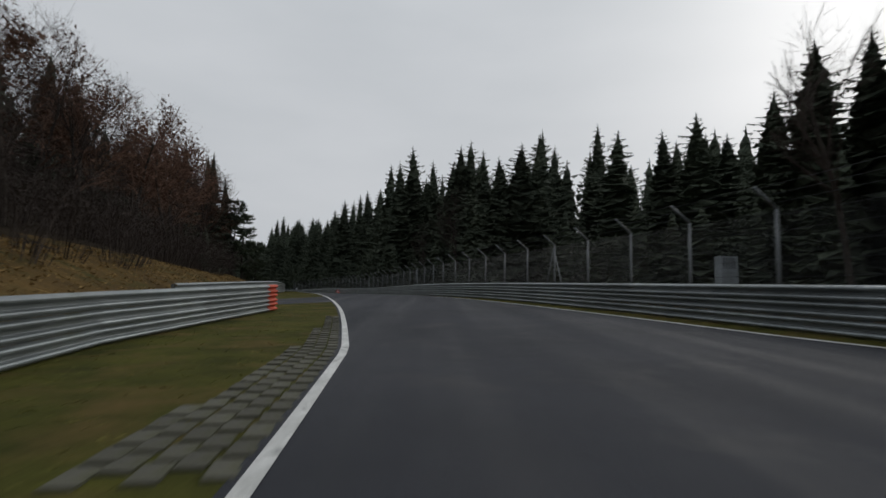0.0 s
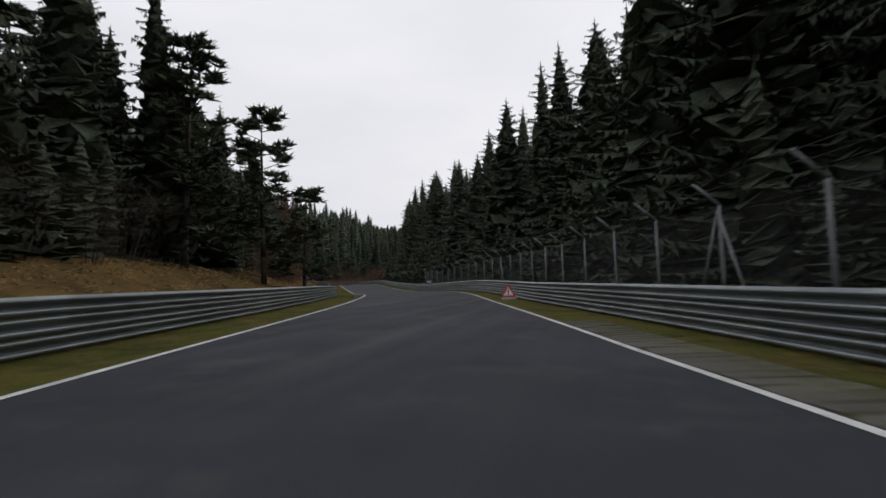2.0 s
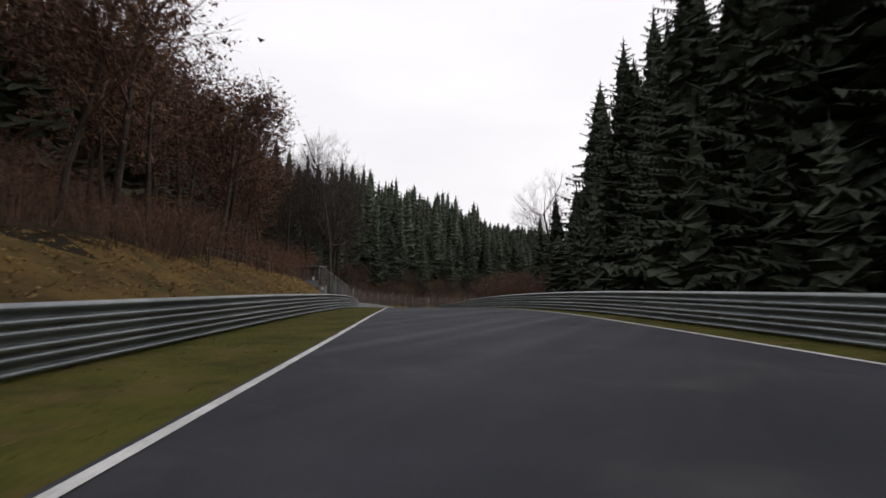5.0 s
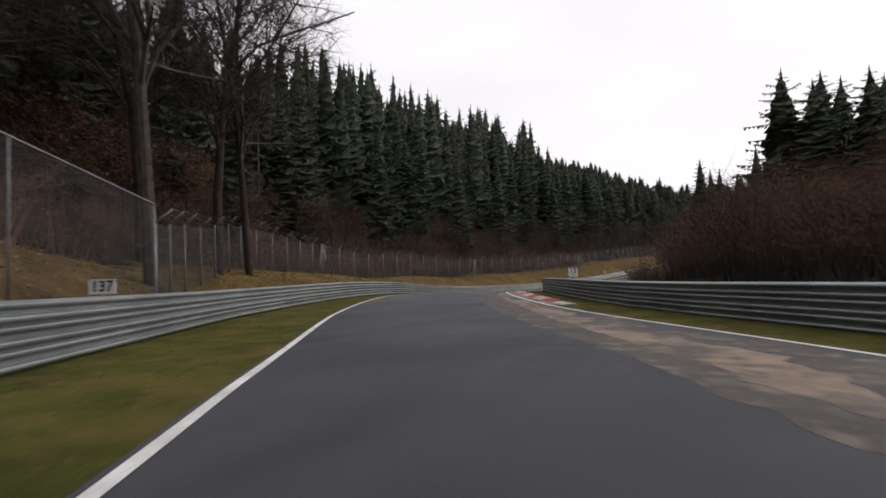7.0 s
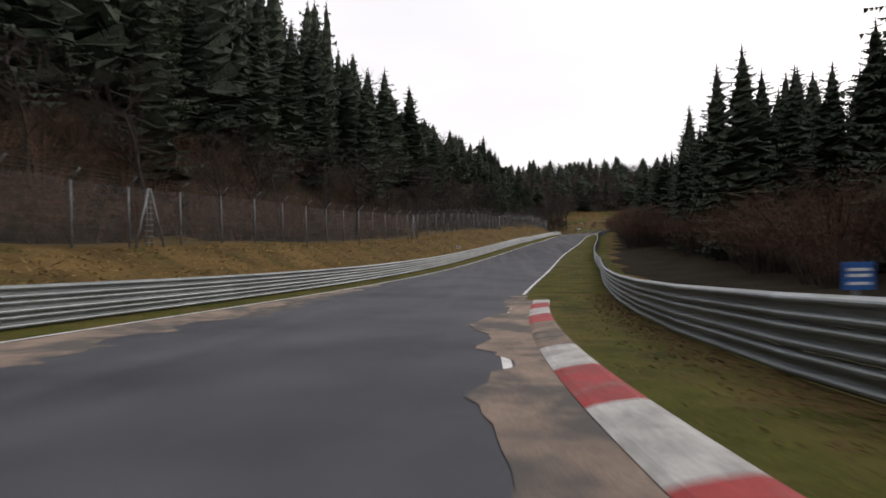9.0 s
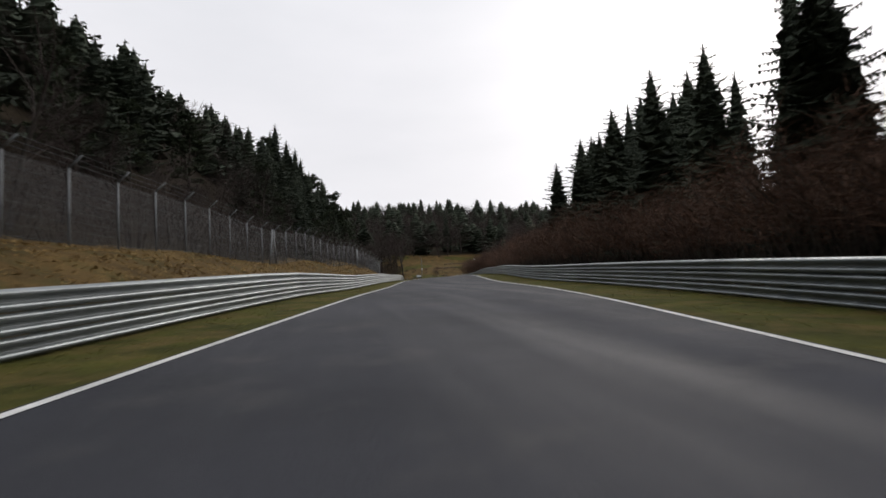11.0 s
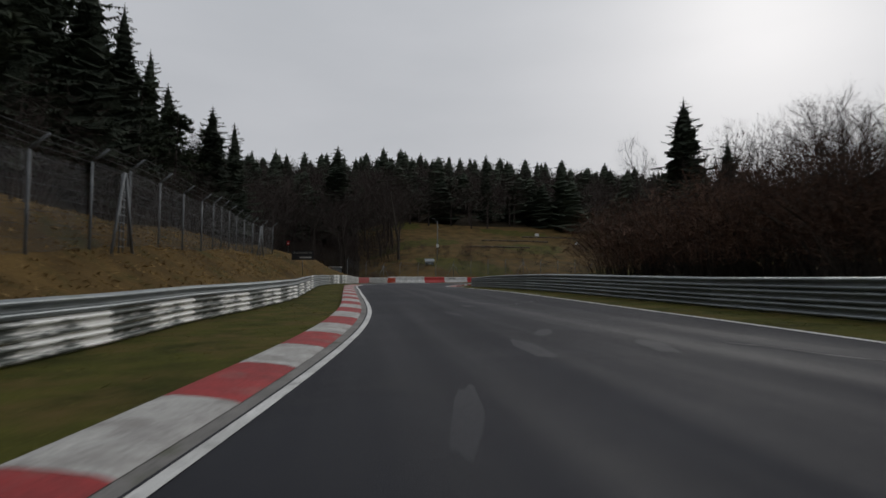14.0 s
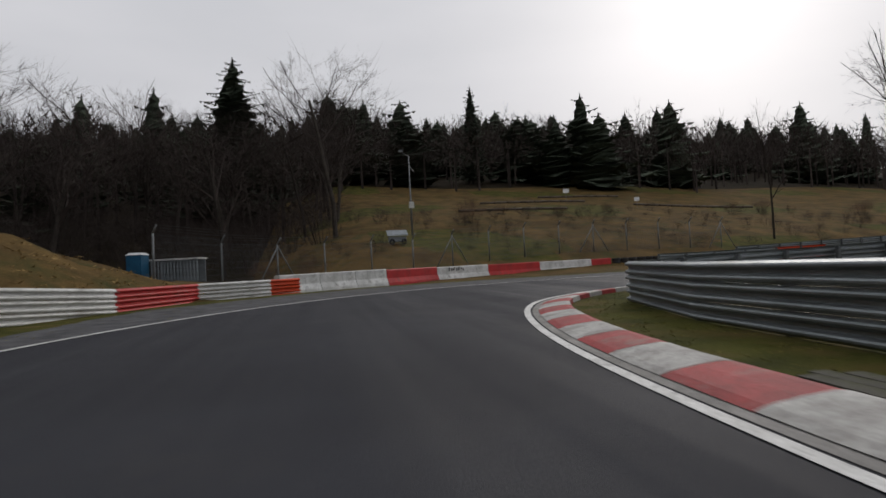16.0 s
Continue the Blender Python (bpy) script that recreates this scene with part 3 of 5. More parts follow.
def bare_tree(seed, h=18.0, spread=0.55, levels=4, birch=False, stout=1.0, kids=2, leaves=0):
    """Trunk triangles and branch triangles of a leafless tree."""
    g = np.random.default_rng(seed)
    trunk, crown = [], []

    wide = 0.2 if birch else 0.19 + spread * 0.2

    def grow(p, way, length, radius, level):
        if level >= 2 and (p[0] / (wide * h)) ** 2 + (p[1] / (wide * h)) ** 2 + ((p[2] - 0.58 * h) / (0.44 * h)) ** 2 > 1:
            return
        if level == levels:
            for k in range(2):
                tip = p + (way + g.normal(0, 0.35, 3)) * length * 0.85
                e = np.cross(way, g.normal(0, 1, 3))
                e = e / np.linalg.norm(e) * max(radius, 0.010) * stout
                crown.append(np.array([p - e, p + e, tip]))
            for k in range(leaves):
                c = p + (way + g.normal(0, 0.3, 3)) * length * g.uniform(0.1, 0.8)
                u, v = g.normal(0, 0.075, 3), g.normal(0, 0.075, 3)
                crown.append(np.array([c - u, c + u, c + v * 1.6]))
            return
        bits = 4 if level < 2 else 3 if level < 3 else 2
        for k in range(bits):
            if level and (p[0] / (wide * h)) ** 2 + (p[1] / (wide * h)) ** 2 + ((p[2] - 0.58 * h) / (0.44 * h)) ** 2 > 1:
                break
            way = way + g.normal(0, 0.10 + 0.05 * level, 3) + np.array([0, 0, 0.05 if level else 0.02])
            way /= np.linalg.norm(way)
            q = p + way * length / bits
            r1 = radius * (1 - 0.62 * (k + 1) / bits) if level else radius * (1 - 0.55 * (k + 1) / bits)
            r0 = radius * (1 - 0.62 * k / bits) if level else radius * (1 - 0.55 * k / bits)
            if level < 3:
                (trunk if level == 0 else crown).append(rod_tris(p, q, r0, r1, (8, 4, 3)[level]))
            else:
                e = np.cross(way, g.normal(0, 1, 3))
                crown.append(ribbon(p, q, r0, r1, e / np.linalg.norm(e)))
            if level < levels and (level > 0 or k >= 1):
                for c in range(3 if level == 0 else kids):
                    side = np.cross(way, g.normal(0, 1, 3))
                    side /= np.linalg.norm(side)
                    lean = spread * g.uniform(0.7, 1.4)
                    new_way = way * math.cos(lean) + side * math.sin(lean)
                    if birch and level > 1:
                        new_way[2] -= 0.25
                    grow(p + (q - p) * g.uniform(0.3, 1.0), new_way / np.linalg.norm(new_way), length * g.uniform(0.42, 0.68), max(r1 * g.uniform(0.45, 0.7), 0.007), level + 1)
            p = q
    grow(np.zeros(3), np.array([0, 0, 1.0]), h * 0.74, h * 0.0115 * stout, 0)
    return np.concatenate(trunk), np.concatenate(crown)


def scrub_clump(seed, h=4.0, r=2.2, stems=110, sprigs=19, thick=0.0055):
    """Thin arching stems that fork into a rounded haze of twigs, as slender triangles."""
    g = np.random.default_rng(seed)
    out, sticks = [], []
    for s in range(stems):
        a, d = g.uniform(0, math.tau), math.sqrt(g.uniform(0, 1))
        p = np.array([math.cos(a), math.sin(a), 0]) * d * r * 0.35
        end = np.array([math.cos(a) * d * r, math.sin(a) * d * r, h * math.sqrt(max(1 - (0.8 * d) ** 2, 0.1)) * g.uniform(0.7, 1.0)])
        e = np.array([g.normal(), g.normal(), 0]) * 0.010
        mid = (p + end) / 2 + np.array([0, 0, h * 0.12])
        sticks += [p - e, p + e, mid, mid - e * 0.7, mid + e * 0.7, end]
        for k in range(sprigs):
            t = g.uniform(0.25, 1.0)
            q = (mid + (end - mid) * (t - 0.5) * 2 if t > 0.5 else p + (mid - p) * t * 2) + g.normal(0, 0.1, 3)
            u = g.normal(0, 1, 3)
            u[2] = abs(u[2]) * 1.1
            u /= np.linalg.norm(u)
            e = np.cross(u, g.normal(0, 1, 3))
            e = e / np.linalg.norm(e) * thick
            out += [q - e, q + e, q + u * h * g.uniform(0.07, 0.17)]
    return np.array(sticks), np.array(out)


def trunk_mesh(name, h, r):
    g = Geo()
    n = 6
    for i in range(n):
        f0, f1 = i / n, (i + 1) / n
        g.rod((0.05 * math.sin(f0 * 5), 0.04 * math.cos(f0 * 4), h * f0 - (0.5 if i == 0 else 0)), (0.05 * math.sin(f1 * 5), 0.04 * math.cos(f1 * 4), h * f1), r * (1 - 0.9 * f0), r * (1 - 0.9 * f1), 7)
    return g.mesh(name, BARK, True)


KINDS = {}
for i in range(4):
    KINDS["spruce", i] = (trunk_mesh("trunk", 19.5, 0.26), tri_mesh("crown", conifer_crown(10 + i, 20, (3.7, 4.2, 3.3, 4.6)[i], 130, 9, (0.08, 0.05, 0.12, 0.08)[i], 0.4, 0.68, 0.9, False, (28, 12)), NEEDLE), 20.0)
for i in range(3):
    KINDS["fine_spruce", i] = (trunk_mesh("trunk", 19.5, 0.24), tri_mesh("crown", conifer_crown(20 + i, 20, (4.4, 5.0, 4.0)[i], 170, 11, (0.05, 0.08, 0.06)[i], 0.45, 0.68, 0.75, True, (40, 16)), NEEDLE), 20.0)
stem, twigs = bare_tree(64, 18, 0.72, 4, False, 1.2, 3)
KINDS["oak", 0] = (tri_mesh("trunk", stem, BARK), tri_mesh("crown", twigs, BARK), 18.0)
for i in range(2):
    stem, twigs = bare_tree(58 + i, 18, (0.5, 0.58)[i], 4, leaves=4)
    KINDS["russet", i] = (tri_mesh("trunk", stem, BARK), tri_mesh("crown", twigs, BROWN_SCRUB), 18.0)
for i in range(3):
    tufts, limbs = pine_crown(30 + i)
    arms = np.concatenate([rod_tris(p, q, 0.05, 0.015, 4) for p, q in limbs])
    KINDS["pine", i] = (trunk_mesh("trunk", 15.5, 0.2), tri_mesh("crown", tufts, PINE, arms, BARK), 16.0)
for i in range(4):
    stem, twigs = bare_tree(50 + i, 18, (0.5, 0.62, 0.45, 0.55)[i], 4, i == 2)
    KINDS["bare", i] = (tri_mesh("trunk", stem, BARK), tri_mesh("crown", twigs, TWIG), 18.0)
for i in range(4):
    sticks, sprigs = scrub_clump(70 + i)
    KINDS["scrub", i] = (tri_mesh("woody_base", sticks, BARK), tri_mesh("crown", sprigs, BROWN_SCRUB), 4.0)
LABELS = {"oak": ("bare_tree", "tall leafless oak with spreading dark branches", "tree"),
          "fine_spruce": ("spruce_tree", "tall dark green spruce with drooping boughs", "tree"), "russet": ("bare_tree", "beech with withered reddish-brown leaves on the bank", "tree"),
          "spruce": ("spruce_tree", "tall dark green spruce with drooping boughs", "tree"), "pine": ("pine_tree", "dark green pine with loose rounded tufts", "tree"),
          "bare": ("bare_tree", "leafless grey-brown broadleaf tree in winter", "tree"), "scrub": ("bush", "leafless reddish-brown scrub bush", "bush")}
rnd = random.Random(7)


def plant(kind, x, y, height, group, variant=None, sink=0.15, wide=1.0, label=""):
    name, text, cat = LABELS[kind]
    choices = [k for k in KINDS if k[0] == kind]
    data = KINDS[choices[variant % len(choices)] if variant is not None else rnd.choice(choices)]
    k = height / data[2]
    w = k * wide * rnd.uniform(0.9, 1.12)
    m = Matrix.Translation((x, y, terrain(x, y) - sink)) @ pose(0, 0, 0, rnd.uniform(-2, 2), rnd.uniform(-2, 2), rnd.uniform(0, 360)) @ Matrix.Diagonal((w, w, k, 1))
    t = thing(name, label or text, cat, group, m)
    part("woody_base" if kind == "scrub" else "trunk", data[0], t)
    part("crown", data[1], t)
    return t


def scatter(kind, s0, s1, d0, d1, gap_, h0, h1, group, wide=1.0, skip=0.0, pines=0.0, bares=0.0):
    """Trees on a loose lattice along the road between two distances from its middle."""
    n = max(int(round((abs(d1 - d0)) / gap_)), 1)
    for i in range(n):
        s = s0 + rnd.uniform(0, gap_)
        while s < s1:
            if rnd.random() >= skip:
                d = d0 + (d1 - d0) * (i + rnd.uniform(0.1, 0.9)) / n
                p = spot(s + rnd.uniform(-0.3, 0.3) * gap_, d)
                u = rnd.random()
                k = "pine" if u < pines else "bare" if u < pines + bares else kind
                plant(k, p.x, p.y, rnd.uniform(h0, h1) * (0.8 if k == "pine" else 1), group, wide=wide)
            s += gap_ * rnd.uniform(0.8, 1.25)


# first straight
p = spot(17, 14.5)
plant("bare", p.x, p.y, 11.5, "bare trees behind the fence", 2)
scatter("spruce", -30, 60, 23, 39, 5.2, 13.2, 16.4, "spruces behind the fence", 1.5, 0.05)
scatter("fine_spruce", 56, 80, 17.5, 22, 5.0, 14.5, 18.5, "spruces behind the fence", 1.3, 0.05)
scatter("fine_spruce", 80, 112, 16.5, 22, 4.6, 20, 25, "spruces behind the fence", 1.1, 0.05)
scatter("spruce", 58, 110, 22.5, 34, 5.2, 18, 22, "spruces behind the fence", 1.15, 0.05)
scatter("fine_spruce", 98, 236, 14, 18.5, 5.0, 19, 24, "spruces behind the fence", 1.1, 0.05)
scatter("spruce", 98, 236, 19, 30, 5.4, 20, 25, "spruces behind the fence", 1.1, 0.05)
for x, y, top in ((8.7, 63.2, 17.8), (2.4, 90.6, 24.1), (-6.4, 103.0, 26.5), (-11.7, 108.9, 24.5), (-20.0, 132.6, 22.7), (-35.0, 170.4, 20.5), (-41.6, 179.4, 22.7), (-52.3, 200.5, 23.8), (20.6, 72.7, 16.0)):
    plant("spruce", x, y, top - terrain(x, y), "spruces behind the fence")
scatter("bare", 66, 110, 16, 18, 11, 11, 14, "bare trees behind the fence", 0.8)
scatter("russet", 0, 45, -15.5, -24, 4.8, 8, 11.5, "bare trees on the bank", 1.1, bares=0.45)
scatter("russet", 45, 92, -15.5, -24, 5.0, 12, 16, "bare trees on the bank", 1.1, bares=0.45)
scatter("bare", 0, 95, -25, -40, 8.5, 11, 15, "bare trees on the bank", 1.2)
scatter("spruce", 84, 112, -14, -21, 5.0, 16, 21, "spruces on the bank")
scatter("fine_spruce", 108, 200, -15, -19, 4.8, 12, 16, "spruces on the bank", 1.2, pines=0.2)
scatter("spruce", 100, 205, -20, -33, 5.8, 14, 19, "spruces on the bank", 1.2, pines=0.1)
for x, y, top, v in ((-39.4, 102.4, 16.0, 0), (-41.2, 113.6, 14.7, 1), (-39.5, 117.0, 9.0, 2)):
    plant("pine", x, y, top - terrain(x, y), "spruces on the bank", v, wide=1.3)
# the bend
scatter("russet", 196, 245, -15, -20, 5.0, 15, 18, "bare trees above the bend", 1.1)
scatter("russet", 245, 262, -17, -21, 6.0, 12, 15, "bare trees above the bend", 1.1)
scatter("russet", 190, 275, -21, -38, 7.5, 15, 19, "bare trees above the bend", 1.2)
for x, y, h, w in ((-115.5, 252.6, 27.0, 0.85), (-121.2, 261.0, 25.0, 0.75), (-121.7, 263.8, 25.0, 0.75), (-120.4, 248.1, 22.0, 0.85), (-125.4, 259.1, 25.0, 0.80)):
    plant("oak", x, y, h, "bare trees above the bend", 0, wide=w, label="tall leafless oak with spreading dark branches")
scatter("fine_spruce", 206, 240, 13.5, 18, 5.0, 17, 22, "spruces by the bend", 1.0)
scatter("fine_spruce", 240, 264, 15, 24, 5.0, 11, 15, "spruces by the bend", 1.1)
scatter("spruce", 206, 243, 18.5, 26, 5.0, 19, 24, "spruces by the bend", 1.15)
for x, y, top in ((-72.0, 245.6, 29.0), (-68.4, 241.0, 32.0), (-65.5, 246.5, 31.0), (-64.5, 237.0, 33.0), (-67.5, 250.5, 28.0), (-61.0, 242.0, 32.0)):
    plant("fine_spruce", x, y, top - terrain(x, y), "spruces by the bend", wide=1.0)
plant("bare", -80.0, 255.0, 18.5, "bare trees above the bend", 1, label="leafless birch with fine hanging twigs")
scatter("scrub", 238, 262, 11, 19, 3.4, 3.6, 4.6, "bushes inside the bend", 1.4)
scatter("scrub", 262, 288, 13.4, 20, 3.0, 5.2, 6.4, "bushes inside the bend", 1.1)
scatter("scrub", 287, 301, 16.0, 23, 3.0, 5.6, 6.8, "bushes inside the bend", 1.1)
scatter("scrub", 301, 346, 18.2, 25, 3.0, 5.8, 7.2, "bushes inside the bend", 1.1)
scatter("scrub", 318, 346, 14.6, 18.5, 2.8, 2.2, 3.4, "bushes inside the bend", 1.3)
scatter("scrub", 346, 400, 16.0, 21.5, 3.2, 4.2, 5.6, "bushes inside the bend", 1.3)
for x, y, top in ((-88.0, 321.8, 27.2), (-84.4, 318.1, 24.0), (-81.4, 326.1, 26.0), (-89.4, 329.1, 21.0), (-83.4, 322.1, 26.0), (-78.4, 319.1, 25.0), (-76.4, 327.1, 26.0), (-80.4, 314.1, 23.0), (-74.4, 321.1, 25.0)):
    plant("spruce", x, y, top - terrain(x, y), "spruces by the bend", wide=1.6)
scatter("spruce", 338, 365, 20, 31, 5.4, 13, 16, "spruces by the bend", 1.2)
scatter("spruce", 365, 408, 17, 31, 5.0, 13, 18, "spruces by the bend", 1.2)
scatter("bare", 330, 420, 20, 25, 9, 6, 9, "bare trees by the track")
# hillside on the outside of the bend
scatter("spruce", 268, 425, -23, -31, 5.6, 16, 20.5, "spruces on the hillside", 1.15, pines=0.1)
scatter("spruce", 425, 545, -23, -31, 5.4, 9.5, 12.5, "spruces on the hillside", 1.2, pines=0.3)
scatter("bare", 280, 470, -18.5, -24, 5.6, 6.5, 11, "bare trees under the hillside", 1.3)
scatter("russet", 276, 330, -18, -24, 7.0, 7, 10, "bare trees under the hillside", 1.3)
scatter("spruce", 455, 505, -17.5, -23, 4.8, 7, 10.5, "pines behind the wire fence", 1.2, pines=0.5)
scatter("spruce", 505, 568, -19, -36, 4.6, 13, 17, "pines behind the wire fence", 1.2, pines=0.5)
# last straight
scatter("fine_spruce", 416, 466, 14.5, 19, 4.0, 11, 15, "spruces by the last straight", 1.3, 0.1)
scatter("spruce", 418, 462, 19.5, 25, 5.6, 14, 18, "spruces by the last straight", 1.0, 0.2)
scatter("scrub", 400, 502, 11, 16, 3.0, 4.6, 6.2, "bushes by the last straight", 1.3)
scatter("scrub", 502, 543, 11.5, 16, 2.8, 5.6, 6.8, "bushes by the last straight", 1.2)
scatter("bare", 455, 498, 15, 22, 4.4, 6.2, 8.4, "bare trees by the last straight", 0.9)
scatter("bare", 508, 538, 14, 23, 3.4, 8, 9.5, "bare trees by the last straight", 0.8)
scatter("bare", 516, 552, 17, 27, 7.5, 9, 12, "bare trees by the last straight", 0.7)
for x, y, top, w in ((-66.2, 452.6, 25.8, 1.9), (-71.2, 487.3, 14.6, 1.2), (-59.5, 447.5, 31.0, 1.6), (-55.0, 454.0, 34.0, 1.5), (-58.0, 441.5, 30.0, 1.6), (-62.5, 443.5, 27.0, 1.5), (-64.5, 436.5, 26.0, 1.6), (-52.0, 446.0, 35.0, 1.6), (-69.0, 431.0, 23.0, 1.6), (-60.0, 434.0, 28.0, 1.6)):
    plant("spruce", x, y, top - terrain(x, y), "spruces by the last straight", wide=w)
plant("fine_spruce", -59.8, 523.2, 16.0, "spruces by the last straight", 1, wide=1.2)
plant("fine_spruce", -66.0, 509.0, 9.0, "spruces by the last straight", 0, wide=1.2)
for x, y, h in ((-31.0, 568.5, 20.0), (-22.0, 572.0, 23.0), (-14.0, 580.0, 22.0), (-40.0, 573.0, 13.0)):
    plant("bare", x, y, h, "birches beyond the corner", 2, wide=0.75, label="slender leafless birch with pale trunk")
# wood behind the corner
for k in range(64):
    x, y = rnd.uniform(-130, -80), rnd.uniform(548, 608)
    if y < 579 and x > -102:
        continue
    plant("bare", x, y, rnd.uniform(12, 18), "bare trees behind the corner", wide=1.2)
plant("spruce", -93.0, 609.5, 37.1 - terrain(-93.0, 609.5), "spruces behind the corner", wide=2.2)
plant("spruce", -51.1, 636.4, 20.0, "spruces behind the corner", wide=1.1)


# distant woods, joined
def woods(name, label, spots, template, mat):
    base = np.asarray(template)
    out = np.empty((len(spots), len(base), 3), np.float32)
    g = np.random.default_rng(5)
    for i, (x, y, z, k, w) in enumerate(spots):
        a = g.uniform(0, math.tau)
        c, s_ = math.cos(a) * w, math.sin(a) * w
        out[i, :, 0] = base[:, 0] * c - base[:, 1] * s_ + x
        out[i, :, 1] = base[:, 0] * s_ + base[:, 1] * c + y
        out[i, :, 2] = base[:, 2] * k + z
    return tagged(new(name, tri_mesh(name, out.reshape(-1, 3), mat)), label, "forest", kind="stuff")


far_g = np.random.default_rng(11)
spruces, bares = [], []
for s in np.arange(262, 560, 4.6):
    for d in np.arange(-33, -84, -4.8):
        p = spot(s + far_g.uniform(-2, 2), d + far_g.uniform(-2, 2))
        tall = 1.05 if s < 425 else 0.52
        if far_g.uniform() < (0.3 if s < 330 else 0.18):
            bares.append((p.x, p.y, 0, far_g.uniform(0.75, 1.15) * tall, far_g.uniform(0.9, 1.3)))
        else:
            spruces.append((p.x, p.y, 0, far_g.uniform(0.62, 1.2) * tall, far_g.uniform(0.85, 1.25)))
for x in np.arange(-215, 120, 6.0):
    for y in np.arange(566, 830, 6.5):
        xx, yy = x + far_g.uniform(-3, 3), y + far_g.uniform(-3, 3)
        if -80 < xx < 60 and yy < 622 + 6 * math.sin(xx / 9):
            continue
        if -128 < xx <= -80 and yy < 590:
            continue
        if far_g.uniform() < 0.09 + 0.09 * (yy > 700):
            spruces.append((xx, yy, 0, far_g.uniform(0.5, 1.08), far_g.uniform(1.6, 2.5)))
        else:
            bares.append((xx, yy, 0, far_g.uniform(0.55, 1.1), far_g.uniform(1.0, 1.4)))
for s in np.arange(-30, 250, 6.0):
    for d in np.arange(34, 48, 7.0):
        p = spot(s + far_g.uniform(-2, 2), d + far_g.uniform(-2, 2))
        spruces.append((p.x, p.y, 0, far_g.uniform(0.95, 1.2) * (0.72 if s < 66 else 0.9), far_g.uniform(1, 1.3)))
    for d in np.arange(-34, -48, -7.0):
        if s > 70:
            p = spot(s + far_g.uniform(-2, 2), d + far_g.uniform(-2, 2))
            spruces.append((p.x, p.y, 0, far_g.uniform(0.6, 0.9), far_g.uniform(1, 1.3)))


def grounded(spots):
    z = ground_height(np.array([q[0] for q in spots]), np.array([q[1] for q in spots]))
    return [(x, y, zz - 0.3, k, w) for (x, y, _, k, w), zz in zip(spots, z)]


spruces, bares = grounded(spruces), grounded(bares)
for i in range(3):
    woods("distant_spruces", "dense dark spruce forest on the hillside", spruces[i::3], conifer_crown(90 + i, 20, (4.2, 4.8, 3.8)[i], 36, 3, 0.06, 0.5, 0.62, 1.6, mass=(14, 7)), NEEDLE)


def light_bare(seed):
    """A far leafless tree: a thin trunk under a rounded haze of rising twigs."""
    g = np.random.default_rng(seed)
    out = [rod_tris(np.zeros(3), np.array([0, 0, 9.0]), 0.2, 0.08, 3)]
    for k in range(210):
        u = g.normal(0, 1, 3)
        u /= np.linalg.norm(u)
        p = u * g.uniform(0.25, 1.0) ** 0.6 * np.array([4.0, 4.0, 5.6]) + np.array([0, 0, 9.4])
        way = np.array([p[0] * 0.18, p[1] * 0.18, 1.0]) + g.normal(0, 0.35, 3)
        e = np.cross(way, g.normal(0, 1, 3))
        e = e / np.linalg.norm(e) * 0.05
        out.append(np.array([p - e, p + e, p + way * g.uniform(0.7, 1.8)]))
    return np.concatenate(out)


for i in range(2):
    woods("distant_bare_woods", "leafless brown broadleaf woods on the far slope", bares[i::2], light_bare(95 + i), TWIG)


def bank_scrub(name, label, stretches, h0, h1, mat, extra=()):
    spots = [(x, y, 0, k / 4, k / 4 * 1.4) for x, y, k in extra]
    for s0, s1, d0, d1, step in stretches:
        for s in np.arange(s0, s1, step):
            for d in np.arange(d0, d1, -step if d1 < d0 else step):
                p = spot(s + far_g.uniform(-1, 1), d + far_g.uniform(-1, 1))
                k = far_g.uniform(h0, h1) / 4
                spots.append((p.x, p.y, 0, k, k * 1.4))
    return woods(name, label, grounded(spots), np.concatenate(scrub_clump(79, 4.0, 2.2, 40, 14, 0.008)), mat)


bank_scrub("bank_scrub", "tangled russet scrub under the trees", [(195, 282, -15, -24, 2.9), (284, 400, -17.5, -27, 2.9), (130, 200, -14, -18, 3.4)], 2.4, 4.6, BROWN_SCRUB)
corner_wood = [(x + far_g.uniform(-1, 1), y + far_g.uniform(-1, 1), far_g.uniform(3.0, 6.0)) for x in np.arange(-130, -80, 3.4) for y in np.arange(560, 612, 4.4) if y > 579 or x < -101]
corner_wood += [(x + far_g.uniform(-1, 1), y + far_g.uniform(-1, 1), far_g.uniform(0.7, 2.0)) for x in np.arange(-86, -14, 2.6) for y in np.arange(571, 592, 3.2) if math.sin(x * 0.37 + y * 0.21) > -0.55]
bank_scrub("undergrowth", "dark grey-brown undergrowth between the trees", [(-5, 112, -15, -31, 3.4), (400, 560, -16.8, -24, 3.5)], 3.0, 5.6, TWIG, corner_wood)
bank_scrub("undergrowth", "dark grey-brown thicket beside the last straight", [(398, 505, 15.5, 24, 3.0)], 4.2, 6.2, TWIG)
bank_scrub("undergrowth", "dark grey-brown thicket beside the last bend", [(505, 540, 15.5, 25, 2.8)], 6.0, 7.6, TWIG)
thicket = []
for s in np.arange(-30, 242, 3.3):
    edge = float(interp_at(s, [(0, 22), (55, 21), (75, 16), (100, 13), (240, 12.5)]))
    for d in np.arange(edge, edge + 15, 3.6):
        p = spot(s + far_g.uniform(-1, 1), d + far_g.uniform(-1, 1))
        thicket.append((p.x, p.y, 0, far_g.uniform(0.22, 0.5), far_g.uniform(0.4, 0.65)))
